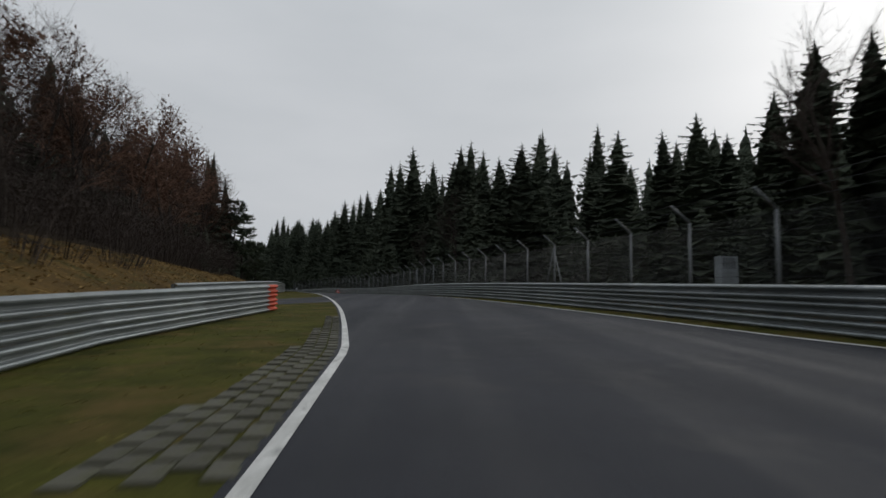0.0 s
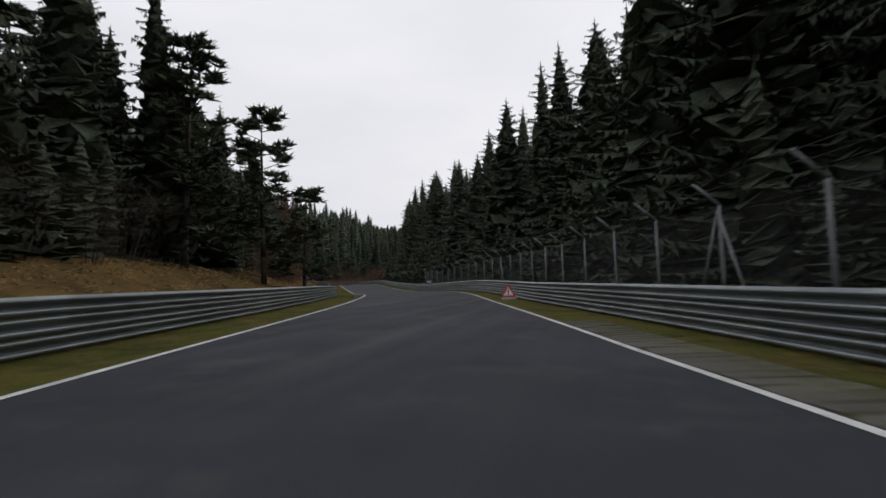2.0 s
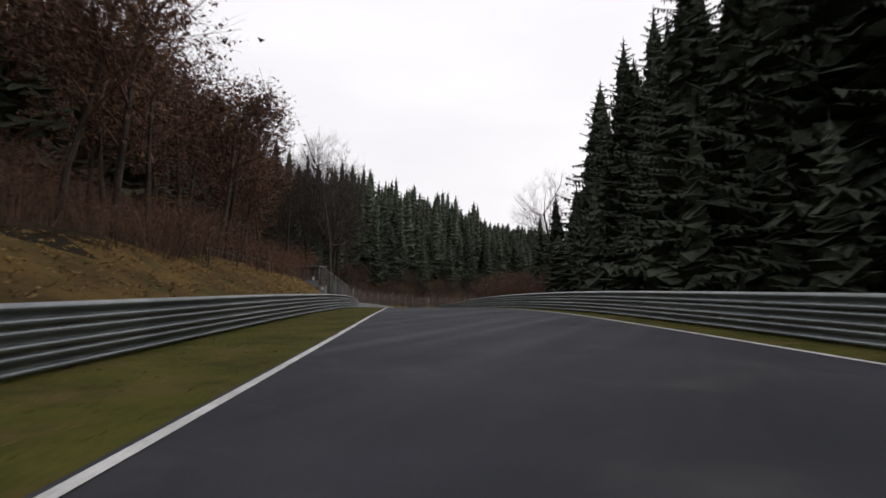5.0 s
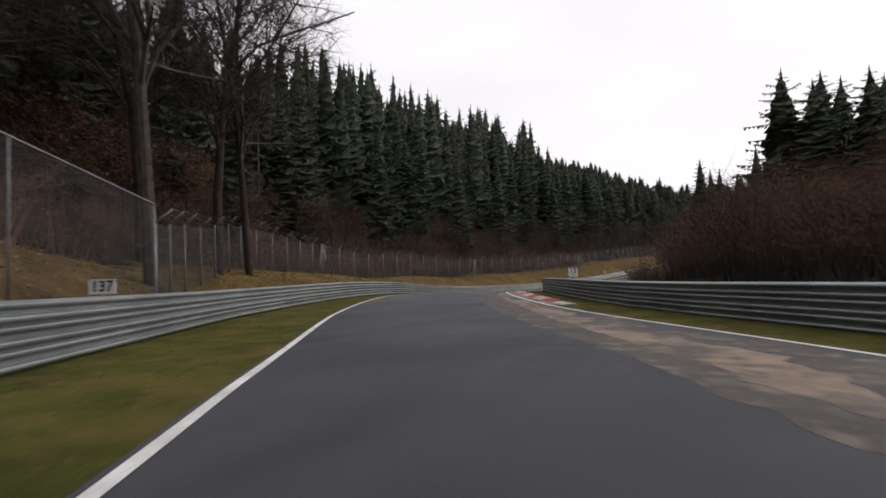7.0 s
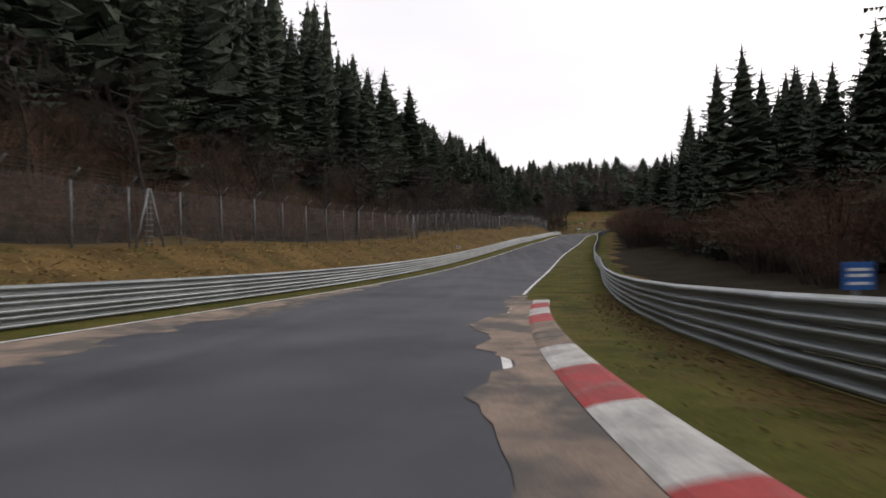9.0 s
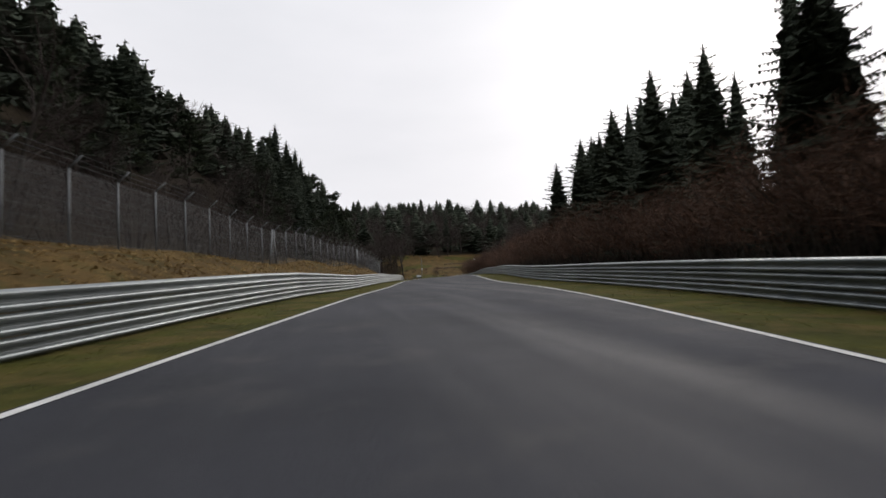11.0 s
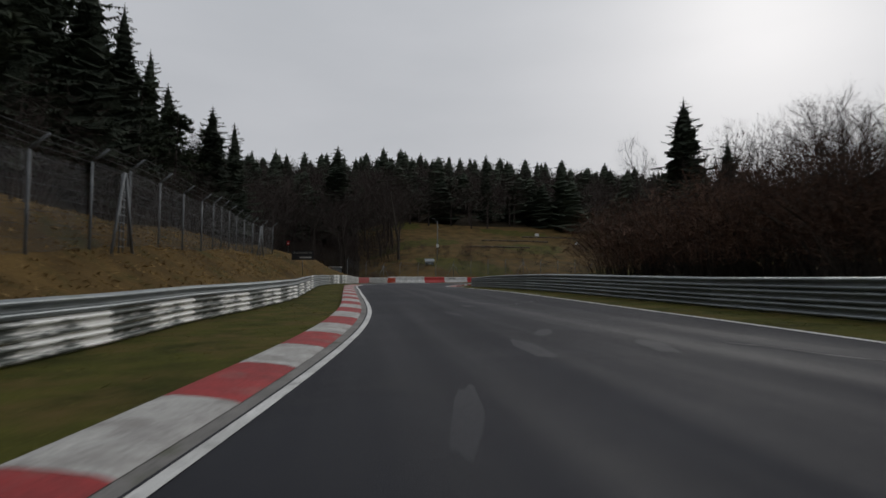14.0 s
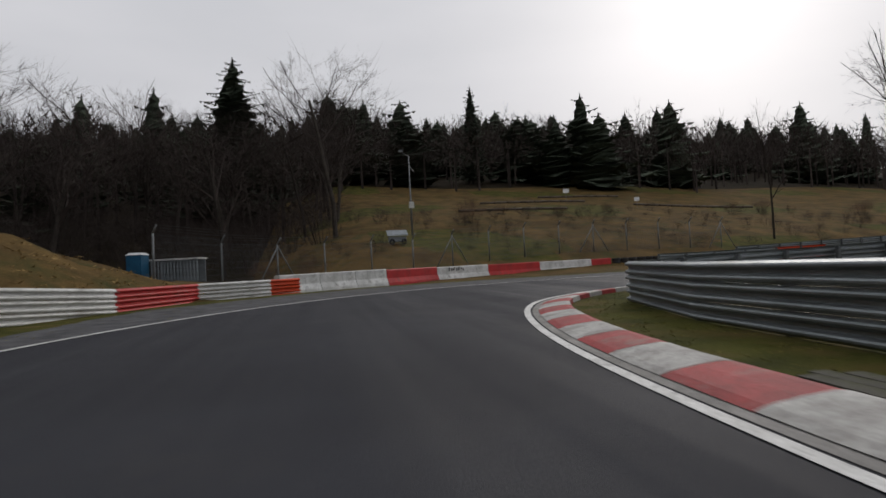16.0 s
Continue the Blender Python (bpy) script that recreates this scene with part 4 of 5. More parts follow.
for s in np.arange(78, 205, 3.4):
    for d in np.arange(-16, -26, -3.6):
        p = spot(s + far_g.uniform(-1, 1), d + far_g.uniform(-1, 1))
        thicket.append((p.x, p.y, 0, far_g.uniform(0.15, 0.4), far_g.uniform(0.35, 0.6)))
woods("young_spruces", "dark thicket of young spruces under the tall ones", grounded(thicket), conifer_crown(97, 20, 4.0, 26, 3, 0.02, 0.4, 0.62, 1.2, mass=(18, 8)), NEEDLE)

# ---------------------------------------------------------------- fences
def fence_post(height, arm, lean):
    """An upright tube whose top leans towards the track (+y)."""
    g = Geo()
    g.rod((0, 0, -0.4), (0, 0, height), 0.045, 0.045, 7)
    g.rod((0, 0, height), (0, lean, height + arm), 0.045, 0.04, 7)
    return g.mesh("post", POST, True)


def wire_panel(length, height, arm, lean, pitch=0.1):
    """Woven mesh between two posts: slanting wires both ways, and straining wires."""
    g = Geo()
    r = 0.0026
    n = int((length + height) / pitch)
    for i in range(n):
        x = -height + i * pitch
        for flip in (0, 1):
            a, b = (x, 0.0), (x + height, height)
            if a[0] < 0:
                a = (0.0, -a[0])
            if b[0] > length:
                b = (length, height - (b[0] - length))
            if b[1] - a[1] > 0.05 and b[1] > a[1]:
                xa, xb = (a[0], b[0]) if not flip else (length - a[0], length - b[0])
                g.rod((xa, 0, a[1]), (xb, 0, b[1]), r, r, 3)
    for k in range(8):
        z = height * (k + 0.3) / 7.6
        g.rod((0, 0.01, z), (length, 0.01, z), 0.006, 0.006, 3)
    for k in (0.33, 0.66, 1.0):
        g.rod((0, lean * k, height + arm * k), (length, lean * k, height + arm * k), 0.007, 0.007, 3)
    return g.mesh("wire_mesh", WIRE)


def fence(points, label, height, arm, lean, towards, braces=9):
    """Posts and mesh through ground points; towards: 1 when the track lies to the left of the way."""
    base = thing("wire_fence", label, "fence", "debris fences along the track", Matrix.Translation(points[0]))
    inv = Matrix.Translation(-Vector(points[0]))
    post, panel = fence_post(height, arm, lean), wire_panel(1.0 * FENCE_STEP, height, arm, lean)
    g = Geo()
    g.rod((0, 0.05, height * 0.95), (1.35, 0.05, 0), 0.035, 0.035, 6)
    strut = g.mesh("brace", POST, True)
    for i, p in enumerate(points):
        q = points[min(i + 1, len(points) - 1)]
        way = (q - p) if i + 1 < len(points) else (p - points[i - 1])
        x = Vector((way.x, way.y, 0)).normalized()
        y = Vector((-x.y, x.x, 0)) * towards
        m = inv @ Matrix.Translation(p) @ Matrix((x, y, Vector((0, 0, 1)))).transposed().to_4x4()
        part("post", post, base, "", m)
        if i + 1 < len(points):
            shear = Matrix.Identity(4)
            flat = Vector((way.x, way.y, 0)).length
            shear[0][0], shear[2][0] = flat / FENCE_STEP, way.z / FENCE_STEP
            part("wire_mesh", panel, base, "", m @ shear)
        if braces and i % braces == braces // 2:
            part("brace", strut, base, "", m)
            part("brace", strut, base, "", m @ Matrix.Diagonal((-1, 1, 1, 1)))
    return base


FENCE_STEP = 3.2


def fence_line(s0, s1, offset):
    out = []
    for p in along(s0, s1, offset, FENCE_STEP):
        p.z = terrain(p.x, p.y)
        out.append(p)
    return out


fence(fence_line(-20, 160, lambda s: right_rail(s) + 1.45), "tall wire debris fence with bent post tops behind the guardrail", 2.85, 0.5, 0.6, 1)
LEFT_FENCE = [(274, -8.8), (281, -10.8), (295, -14.0), (312, -15.3), (330, -15.0), (345, -14.6), (435, -14.4), (492, -14.3), (523, -13.1), (540, -13.0), (564, -14.8)]
fence(fence_line(276, 564, lambda s: float(interp_at(s, LEFT_FENCE))), "tall wire debris fence on the dry grass bank", 2.9, 0.45, 0.5, -1, 0)


def stile(s):
    """An A-shaped ladder stand beside the fence."""
    p = spot(s, float(interp_at(s, LEFT_FENCE)) + 0.35)
    t = thing("ladder_stand", "grey steel A-frame ladder stand at the wire fence", "ladder", "ladder stands at the fence", Matrix.Translation((p.x, p.y, terrain(p.x, p.y))) @ pose(0, 0, 0, 0, 0, heading(s) + 90))
    for sx in (-1, 1):
        g = Geo()
        g.rod((sx * 1.05, 0, -0.2), (sx * 0.06, 0, 2.95), 0.055, 0.05, 6)
        part("leg", g.mesh("leg", POST, True), t)
        g = Geo()
        g.rod((sx * 0.2, 0.06, -0.2), (sx * 0.12, 0.06, 2.9), 0.025, 0.025, 6)
        part("side_rail", g.mesh("side_rail", POST, True), t)
    g = Geo()
    g.rod((-0.3, 0.06, 0), (0.3, 0.06, 0), 0.022, 0.022, 6)
    rung = g.mesh("rung", POST, True)
    for k in range(9):
        part("rung", rung, t, "", Matrix.Translation((0, 0, 0.25 + 0.29 * k)))


for s in (310.5, 345.8, 388, 441, 483.5, 527, 560):
    stile(s)

# ---------------------------------------------------------------- paint and small materials
RED = material("red_paint", (0.34, 0.035, 0.035), (0.22, 0.03, 0.03), 0.75, 2.0, 25, 0.3, third=((0.2, 0.13, 0.11), 1.6, 0.55, 0.75))
KERB_WHITE = material("kerb_white_paint", (0.46, 0.455, 0.43), (0.30, 0.29, 0.275), 0.8, 2.0, 25, 0.3, third=((0.17, 0.155, 0.14), 1.5, 0.5, 0.72))
CONCRETE = material("concrete", (0.26, 0.25, 0.235), (0.17, 0.165, 0.155), 0.9, 1.4, 30, 0.5, object_random=0.12, third=((0.08, 0.085, 0.05), 1.8, 0.55, 0.75))
MOSSY = material("mossy_concrete", (0.13, 0.12, 0.1), (0.07, 0.07, 0.055), 0.95, 1.6, 30, 0.6, object_random=0.2, third=((0.05, 0.055, 0.022), 1.4, 0.45, 0.65))
SAND = material("spilled_sand", (0.26, 0.195, 0.15), (0.17, 0.13, 0.105), 1.0, 1.3, 30, 0.5, third=((0.085, 0.077, 0.07), 0.8, 0.46, 0.6))
DUST = material("dusty_asphalt", (0.085, 0.076, 0.068), (0.058, 0.055, 0.053), 0.95, 0.8, 40, 0.4, third=((0.18, 0.147, 0.122), 2.2, 0.5, 0.7))
PATCH = material("repaired_asphalt", (0.10, 0.10, 0.105), (0.05, 0.05, 0.053), 0.9, 1.8, 45, 0.4, spec=0.14)
WHITE_PANEL = material("white_sign_sheet", (0.75, 0.76, 0.77), (0.62, 0.63, 0.64), 0.5, 2.0, 30, 0.0)
BLACK = material("black_paint", (0.02, 0.02, 0.022), (0.014, 0.014, 0.015), 0.6, 2, 30, 0.1)
BLUE = material("blue_sheet", (0.03, 0.14, 0.42), (0.02, 0.09, 0.3), 0.5, 2, 30, 0.0)
TEAL = material("teal_plastic", (0.02, 0.11, 0.2), (0.015, 0.08, 0.15), 0.5, 2, 30, 0.0)
YELLOW = material("yellow_print", (0.75, 0.55, 0.03), (0.6, 0.42, 0.02), 0.5, 2, 30, 0.0)
SIGN_RED = material("sign_red", (0.60, 0.03, 0.03), (0.5, 0.025, 0.025), 0.45, 2, 30, 0.0)
ORANGE = material("orange_red_paint", (0.62, 0.075, 0.02), (0.42, 0.05, 0.02), 0.6, 2, 30, 0.1)
WHITE_RAIL = material("white_rail_paint", (0.68, 0.68, 0.66), (0.45, 0.45, 0.43), 0.6, 1.5, 30, 0.1, third=((0.2, 0.19, 0.17), 2.4, 0.58, 0.72))
SCUFFED = material("scuffed_rail", (0.15, 0.165, 0.155), (0.09, 0.10, 0.09), 0.6, 1.5, 30, 0.1, metal=0.1, third=((0.78, 0.78, 0.75), 1.5, 0.46, 0.52))
RED_RAIL = material("red_rail_paint", (0.5, 0.03, 0.03), (0.34, 0.025, 0.025), 0.55, 1.5, 30, 0.1, third=((0.15, 0.05, 0.045), 2.4, 0.58, 0.75))
RUBBER = material("tyre_rubber", (0.035, 0.035, 0.037), (0.02, 0.02, 0.021), 0.85, 3, 30, 0.3)
GREY_BOX = material("grey_sheet_metal", (0.26, 0.29, 0.31), (0.18, 0.2, 0.21), 0.6, 1.5, 30, 0.1)
DARK_WOOD = material("weathered_wood", (0.12, 0.095, 0.07), (0.07, 0.055, 0.042), 0.9, 3, 22, 0.4)
# lighter than the verge grass: colour lifted to offset shade on the upright blades
TUFT = material("grass_tufts", (0.19, 0.17, 0.05), (0.10, 0.10, 0.03), 1.0, 0.9, 20, 0, spec=0.05)
DRY_TUFT = material("dry_grass_tufts", (0.34, 0.23, 0.095), (0.2, 0.135, 0.06), 1.0, 0.6, 15, 0, spec=0.05)
DEAD_LEAF = material("dead_leaves", (0.15, 0.085, 0.04), (0.08, 0.045, 0.025), 0.95, 3, 20, 0, object_random=0.1)

# ---------------------------------------------------------------- guardrails in place
PAINTED = {"white": beam_mesh(WHITE_RAIL), "red": beam_mesh(RED_RAIL), "orange": beam_mesh(ORANGE), "scuffed": beam_mesh(SCUFFED)}
LONG = "triple-beam galvanised steel guardrail on posts in the grass verge"
first = along(START, 20, lambda s: left_rail(s) + 1.8 * max(s - 11.0, 0) / 9.0)
guardrail(first, "steel guardrail with an orange-red painted end in the grass", -1, lambda i, row: None)
p, q = first[-1], first[-1] + (first[-1] - first[-2]).normalized() * 0.9
guardrail([p, q], "orange-red painted end piece of the guardrail", -1, lambda i, row: PAINTED["orange"], posts=1)
guardrail(along(22, 150, lambda s: left_rail(s) - 1.6 * float(smooth(np.array(46.0 - s), 0, 24))), LONG, -1)
guardrail(along(150, 340, left_rail), LONG, -1)
guardrail(along(340, 470, left_rail), LONG, -1)
tail = along(470, 567, left_rail)
guardrail(tail, "galvanised guardrail with scuffed white paint beside the kerb", -1, lambda i, row: PAINTED["scuffed"] if (row < 2 and 8 < i < 16) or i in (16, 21, 22) else None)
run = [tail[-1]] + [Vector((x, y, 5.42)) for x, y in ((-88.6, 545.9), (-87.2, 550.5), (-84.7, 552.8), (-83.6, 553.8))]
guardrail(run, "guardrail painted white, red and orange at the corner", -1, lambda i, row: PAINTED[("white", "red", "white", "orange")[i]])
guardrail(along(START, 130, right_rail), LONG, 1)
guardrail(along(130, 300, right_rail), LONG, 1)
guardrail(along(300, 455, right_rail), LONG, 1)
guardrail(along(455, 612, right_rail), LONG, 1)
far_rail = [Vector(q) for q in ((-60.5, 561.0, 5.7), (-57.0, 560.0, 5.7), (-53.2, 558.9, 5.75), (-50.2, 558.0, 5.75))]
guardrail(far_rail, "short guardrail with an orange-red end beyond the corner", 1, lambda i, row: PAINTED["orange"] if i == 2 else None)
guardrail([Vector((x, 566.2 - 0.02 * (x + 47) ** 1, 6.0 + 0.02 * (x + 50))) for x in range(-50, 6, 4)], "long guardrail beyond the corner", 1)

# ---------------------------------------------------------------- painted wall round the corner
WALL = [(-84.4, 553.4), (-79.1, 557.9), (-75.6, 561.2), (-71.6, 563.6), (-67.2, 565.3), (-62.6, 566.4), (-60.8, 566.7)]
COLOURS = [(3, WHITE_RAIL), (1, RED_RAIL), (1, WHITE_RAIL), (1, RED_RAIL), (1, WHITE_RAIL), (1, RED_RAIL)]
wall = thing("painted_barrier_wall", "red and white painted barrier wall round the corner", "barrier", "", Matrix.Translation((*WALL[0], 5.6)))
for (a, b), (n, mat) in zip(zip(WALL[:-1], WALL[1:]), COLOURS):
    for k in range(n):
        p0, p1 = Vector((*a, 5.55)).lerp(Vector((*b, 5.6)), k / n), Vector((*a, 5.55)).lerp(Vector((*b, 5.6)), (k + 1) / n)
        way = p1 - p0
        g = Geo()
        L_ = way.length - 0.03
        prof = [(-0.3, -0.1), (0.3, -0.1), (0.24, 0.25), (0.12, 0.5), (0.1, 0.93), (0.06, 0.97), (-0.2, 0.97), (-0.3, 0.9)]
        g.add([(x, y, z) for x in (0, L_) for y, z in prof], [(i, (i + 1) % 8, 8 + (i + 1) % 8, 8 + i) for i in range(8)] + [tuple(range(7, -1, -1)), tuple(range(8, 16))])
        x = way.normalized()
        y = Vector((x.y, -x.x, 0)).normalized()
        part("wall_block", g.mesh("wall_block", mat), wall, "", Matrix.Translation(p0 - Vector((*WALL[0], 5.6))) @ Matrix((x, y, Vector((0, 0, 1)))).transposed().to_4x4())
g = Geo()
for k in range(9):
    x = 0.6 + 0.09 * k + (0.05 if k % 3 else 0)
    g.box(x, 0.125, 0.62 + 0.03 * (k % 4), x + 0.05, 0.135, 0.86 - 0.04 * (k % 3))
part("scrawl", g.mesh("scrawl", BLACK), wall, "black painted scrawl", Matrix.Translation(Vector((*WALL[2], 5.6)) - Vector((*WALL[0], 5.6))) @ pose(0, 0, 0, 0, 0, 31) @ Matrix.Diagonal((1.6, -1, 1, 1)))
g = Geo()
for i in range(18):
    a = i * math.tau / 18
    b = (i + 1) * math.tau / 18
    for r0, z0, r1, z1 in ((0.18, 0.03, 0.3, 0.0), (0.3, 0.0, 0.33, 0.06), (0.33, 0.06, 0.33, 0.16), (0.33, 0.16, 0.3, 0.22), (0.3, 0.22, 0.18, 0.19)):
        g.add([(r0 * math.cos(a), r0 * math.sin(a), z0), (r0 * math.cos(b), r0 * math.sin(b), z0), (r1 * math.cos(b), r1 * math.sin(b), z1), (r1 * math.cos(a), r1 * math.sin(a), z1)], [(0, 1, 2, 3)])
TYRE = g.mesh("tyre", RUBBER, True)
for k in range(15):
    x = -60.2 + 0.7 * k
    stack = thing("tyre_stack", "stack of old black tyres in the barrier", "tyre stack", "tyre stacks round the corner", Matrix.Translation((x, 566.9 + 0.12 * math.sin(k * 1.7), 5.62)))
    for j in range(4):
        part("tyre", TYRE, stack, "", Matrix.Translation((0.02 * math.sin(k + j), 0.02 * math.cos(k * j), 0.225 * j)))
back = [Vector((x, y, terrain(x, y))) for x, y in ((-90.0, 555.6), (-87.4, 557.9), (-84.8, 560.0), (-82.2, 562.2), (-79.2, 564.2), (-76.2, 565.7), (-73.1, 567.0), (-70.0, 568.0), (-66.9, 568.8), (-63.7, 569.4), (-60.5, 569.8), (-57.3, 570.1), (-54.1, 570.4), (-50.9, 570.6), (-47.7, 570.7))]
fence(back, "wire debris fence behind the painted wall", 2.3, 0.35, 0.35, -1, 4)

# ---------------------------------------------------------------- kerbs, pavers, sand and patches
def kerb(name, label, s0, s1, side_, apron, wide, rise, first_colour=0, length=1.45, buried=(0, 0), bed=None):
    """Painted concrete blocks beside the line, rising away from the road, with an apron of bare concrete."""
    base = thing(name, label, "kerb", "", Matrix.Translation(spot(s0, side_ * at(HALF, s0))), "structure")
    inv = Matrix.Translation(-spot(s0, side_ * at(HALF, s0)))
    n = int((s1 - s0) / length)
    for i in range(n):
        a, b = s0 + i * length, s0 + (i + 1) * length - 0.02
        rows = []
        taper = min(1.0, (i + 0.6) / 2, (n - i - 0.4) / 2)
        for s in (a, (a + b) / 2, b):
            h = at(HALF, s) + 0.1
            rows.append([inv @ spot(s, side_ * (h + d), z * taper + 0.012) for d, z in ((apron, 0), (apron + wide * 0.15, rise * 0.35), (apron + wide * 0.5, rise * 0.75), (apron + wide * 0.85, rise), (apron + wide, rise * 0.9), (apron + wide + 0.03, -0.1))])
        g = Geo()
        g.grid(rows)
        for row in (rows[0], rows[-1]):
            g.add([tuple(p) for p in row] + [tuple(row[0] - Vector((0, 0, 0.1)))], [tuple(range(7))])
        part("kerb_block", g.mesh("kerb_block", SAND if buried[0] < a < buried[1] else (RED, KERB_WHITE)[(i + first_colour) % 2]), base)
    if apron:
        strip("kerb_apron", s0, s1, lambda s: side_ * (at(HALF, s) + 0.1), lambda s: side_ * (at(HALF, s) + 0.12 + apron), 0.004, bed or CONCRETE, 1.0, 2, "worn bare strip beside the kerb", "kerb")


kerb("kerb_1", "red and white painted kerb, dusty with sand", 279.5, 341.5, 1, 0.42, 0.54, 0.09, 1, 2.0, (327.9, 333), SAND)
kerb("kerb_2", "red and white painted kerb with chipped paint", 491.5, 562, -1, 0.16, 0.72, 0.09, 1, 2.0)
kerb("kerb_3", "red and white painted kerb inside the corner", 552.25, 588, 1, 0.13, 0.66, 0.1, 1, 1.35)


def pavers(name, label, s0, s1, d0, d1, along_, across, side_, mat, taper=0.0):
    base = thing(name, label, "paving", "", None, "structure")
    g = Geo()
    g.box(-along_ / 2 + 0.012, -across / 2 + 0.012, -0.06, along_ / 2 - 0.012, across / 2 - 0.012, 0.0)
    me = g.mesh("paver", mat)
    row = 0
    s = s0
    while s < s1:
        n = max(int(round((d1 - d0) * (1 - taper * (s - s0) / (s1 - s0)) / across)), 1)
        for k in range(n):
            d = d0 + (k + 0.5) * across
            shift = (along_ / 2) * (k % 2)
            q = spot(s + shift, side_ * (at(HALF, s) + d), 0.004 + rnd.uniform(-0.004, 0.004))
            part("paver", me, base, "", Matrix.Translation(q) @ pose(0, 0, 0, rnd.uniform(-1, 1), rnd.uniform(-1, 1), heading(s) + 90 + rnd.uniform(-2, 2)))
        s += along_
        row += 1


pavers("paved_edge_1", "weathered stone pavers between line and grass", 3, 17, 0.1, 1.1, 0.42, 0.2, -1, MOSSY, 0.7)
pavers("paved_edge_2", "ribbed concrete slabs between line and grass", 36, 90, 0.14, 1.14, 0.4, 1.0, 1, MOSSY)
pavers("paved_edge_3", "weathered concrete slabs between line and grass", 116, 128, 0.12, 0.92, 0.4, 0.2, -1, MOSSY)
pavers("paved_edge_4", "concrete grass pavers behind the kerb", 553, 560, 1.25, 1.85, 0.3, 0.2, 1, MOSSY)


def spill(name, label, s0, s1, inner, outer, mat, up, ragged=0.35, step=0.35):
    """A thin ragged patch on the asphalt between two lines."""
    g = np.random.default_rng(int(s0 * 7))
    rows = []
    wob = 0.0
    for s in np.arange(s0, s1, step):
        wob = wob * 0.8 + g.normal(0, ragged * 0.45)
        wob2 = g.normal(0, ragged * 0.3)
        a, b = inner(s) + wob2 * 0.4, outer(s) + wob
        end = min(1.0, (s - s0) / 1.5, (s1 - s) / 1.5)
        mid = (a + b) / 2
        rows.append([spot(s, mid + (v - mid) * end, up) for v in (a, (a + b) / 2, b)])
    gg = Geo()
    gg.grid(rows)
    return tagged(new(name, gg.mesh(name, mat, True)), label, "sand", kind="stuff")


W_ = lambda s: at(HALF, s)
spill("sand_spill", "pale brown sand spread over the asphalt", 243, 300, lambda s: W_(s) * float(np.interp(s, [243, 262, 280, 300], [0.25, 0.30, 0.72, 0.9])), lambda s: W_(s) * float(np.interp(s, [243, 262, 280, 300], [0.34, 0.52, 0.93, 0.97])), SAND, 0.0045)
spill("sand_spill", "thin sandy dust over the asphalt", 240, 292, lambda s: W_(s) * float(np.interp(s, [240, 262, 292], [0.15, 0.15, 0.6])), lambda s: W_(s) * 0.92, DUST, 0.002, 0.6)
spill("sand_spill", "pale brown sand along the kerb", 284, 319.5, lambda s: W_(s) + 0.22, lambda s: W_(s) - float(np.interp(s, [284, 300, 318, 334, 345], [0.1, 0.35, 0.3, 0.4, 0.15])), SAND, 0.0045, 0.25)
spill("sand_spill", "pale brown sand along the kerb", 319, 345, lambda s: W_(s) + 0.22, lambda s: W_(s) - float(np.interp(s, [284, 300, 318, 334, 345], [0.1, 0.35, 0.3, 0.4, 0.15])), SAND, 0.0098, 0.25)
spill("sand_spill", "pale brown sand along the edge line", 296, 352, lambda s: -W_(s) + 0.12, lambda s: -W_(s) + float(np.interp(s, [296, 318, 330, 352], [0.6, 2.3, 1.9, 0.4])), SAND, 0.0045, 0.45)
spill("sand_spill", "thin sandy dust along the edge line", 282, 345, lambda s: -W_(s) + 0.12, lambda s: -W_(s) + float(np.interp(s, [282, 318, 345], [0.4, 3.0, 1.0])), DUST, 0.002, 0.7)
spill("asphalt_shoulder", "dark worn asphalt between edge line and guardrail", 562, 592, lambda s: -W_(s) - 0.1, lambda s: -W_(s) - float(np.interp(s, [562, 570, 592], [0.4, 3.6, 6.0])), PATCH, -0.004, 0.15)
g = Geo()
g.grid([[spot(28.3 - 0.85 * u + (8.2 - 0.65 * u) * v / 4, -at(HALF, 32) - 0.1 - u, -0.004) for u in np.arange(0, 6.1, 0.75)] for v in range(5)])
structure("service_road", g.mesh("service_road", ASPHALT, True), "dark asphalt spur crossing the grass verge", "road")


WORN = material("worn_asphalt", (0.053, 0.054, 0.059), (0.041, 0.042, 0.048), 0.75, 0.6, 45, 0.4, spec=0.14)


def smudge(s, d, along_, across, turn):
    """A thin irregular worn patch."""
    n = 16
    rim = [(1 + 0.12 * math.sin(2 * k + s * 5) + 0.12 * rnd.uniform(-1, 1)) for k in range(n)]
    g = Geo()
    ring = []
    for k in range(n):
        a = k * math.tau / n
        u, v = rim[k] * along_ * math.cos(a), rim[k] * across * math.sin(a)
        ring.append(tuple(spot(s + u * math.cos(turn) - v * math.sin(turn), d + u * math.sin(turn) + v * math.cos(turn), 0.0035)))
    g.add([tuple(spot(s, d, 0.0035))] + ring, [(0, k + 1, (k + 1) % n + 1) for k in range(n)])
    tagged(new("asphalt_patch", g.mesh("asphalt_patch", WORN)), "slightly lighter worn repair patch in the asphalt", "road patch", kind="stuff")


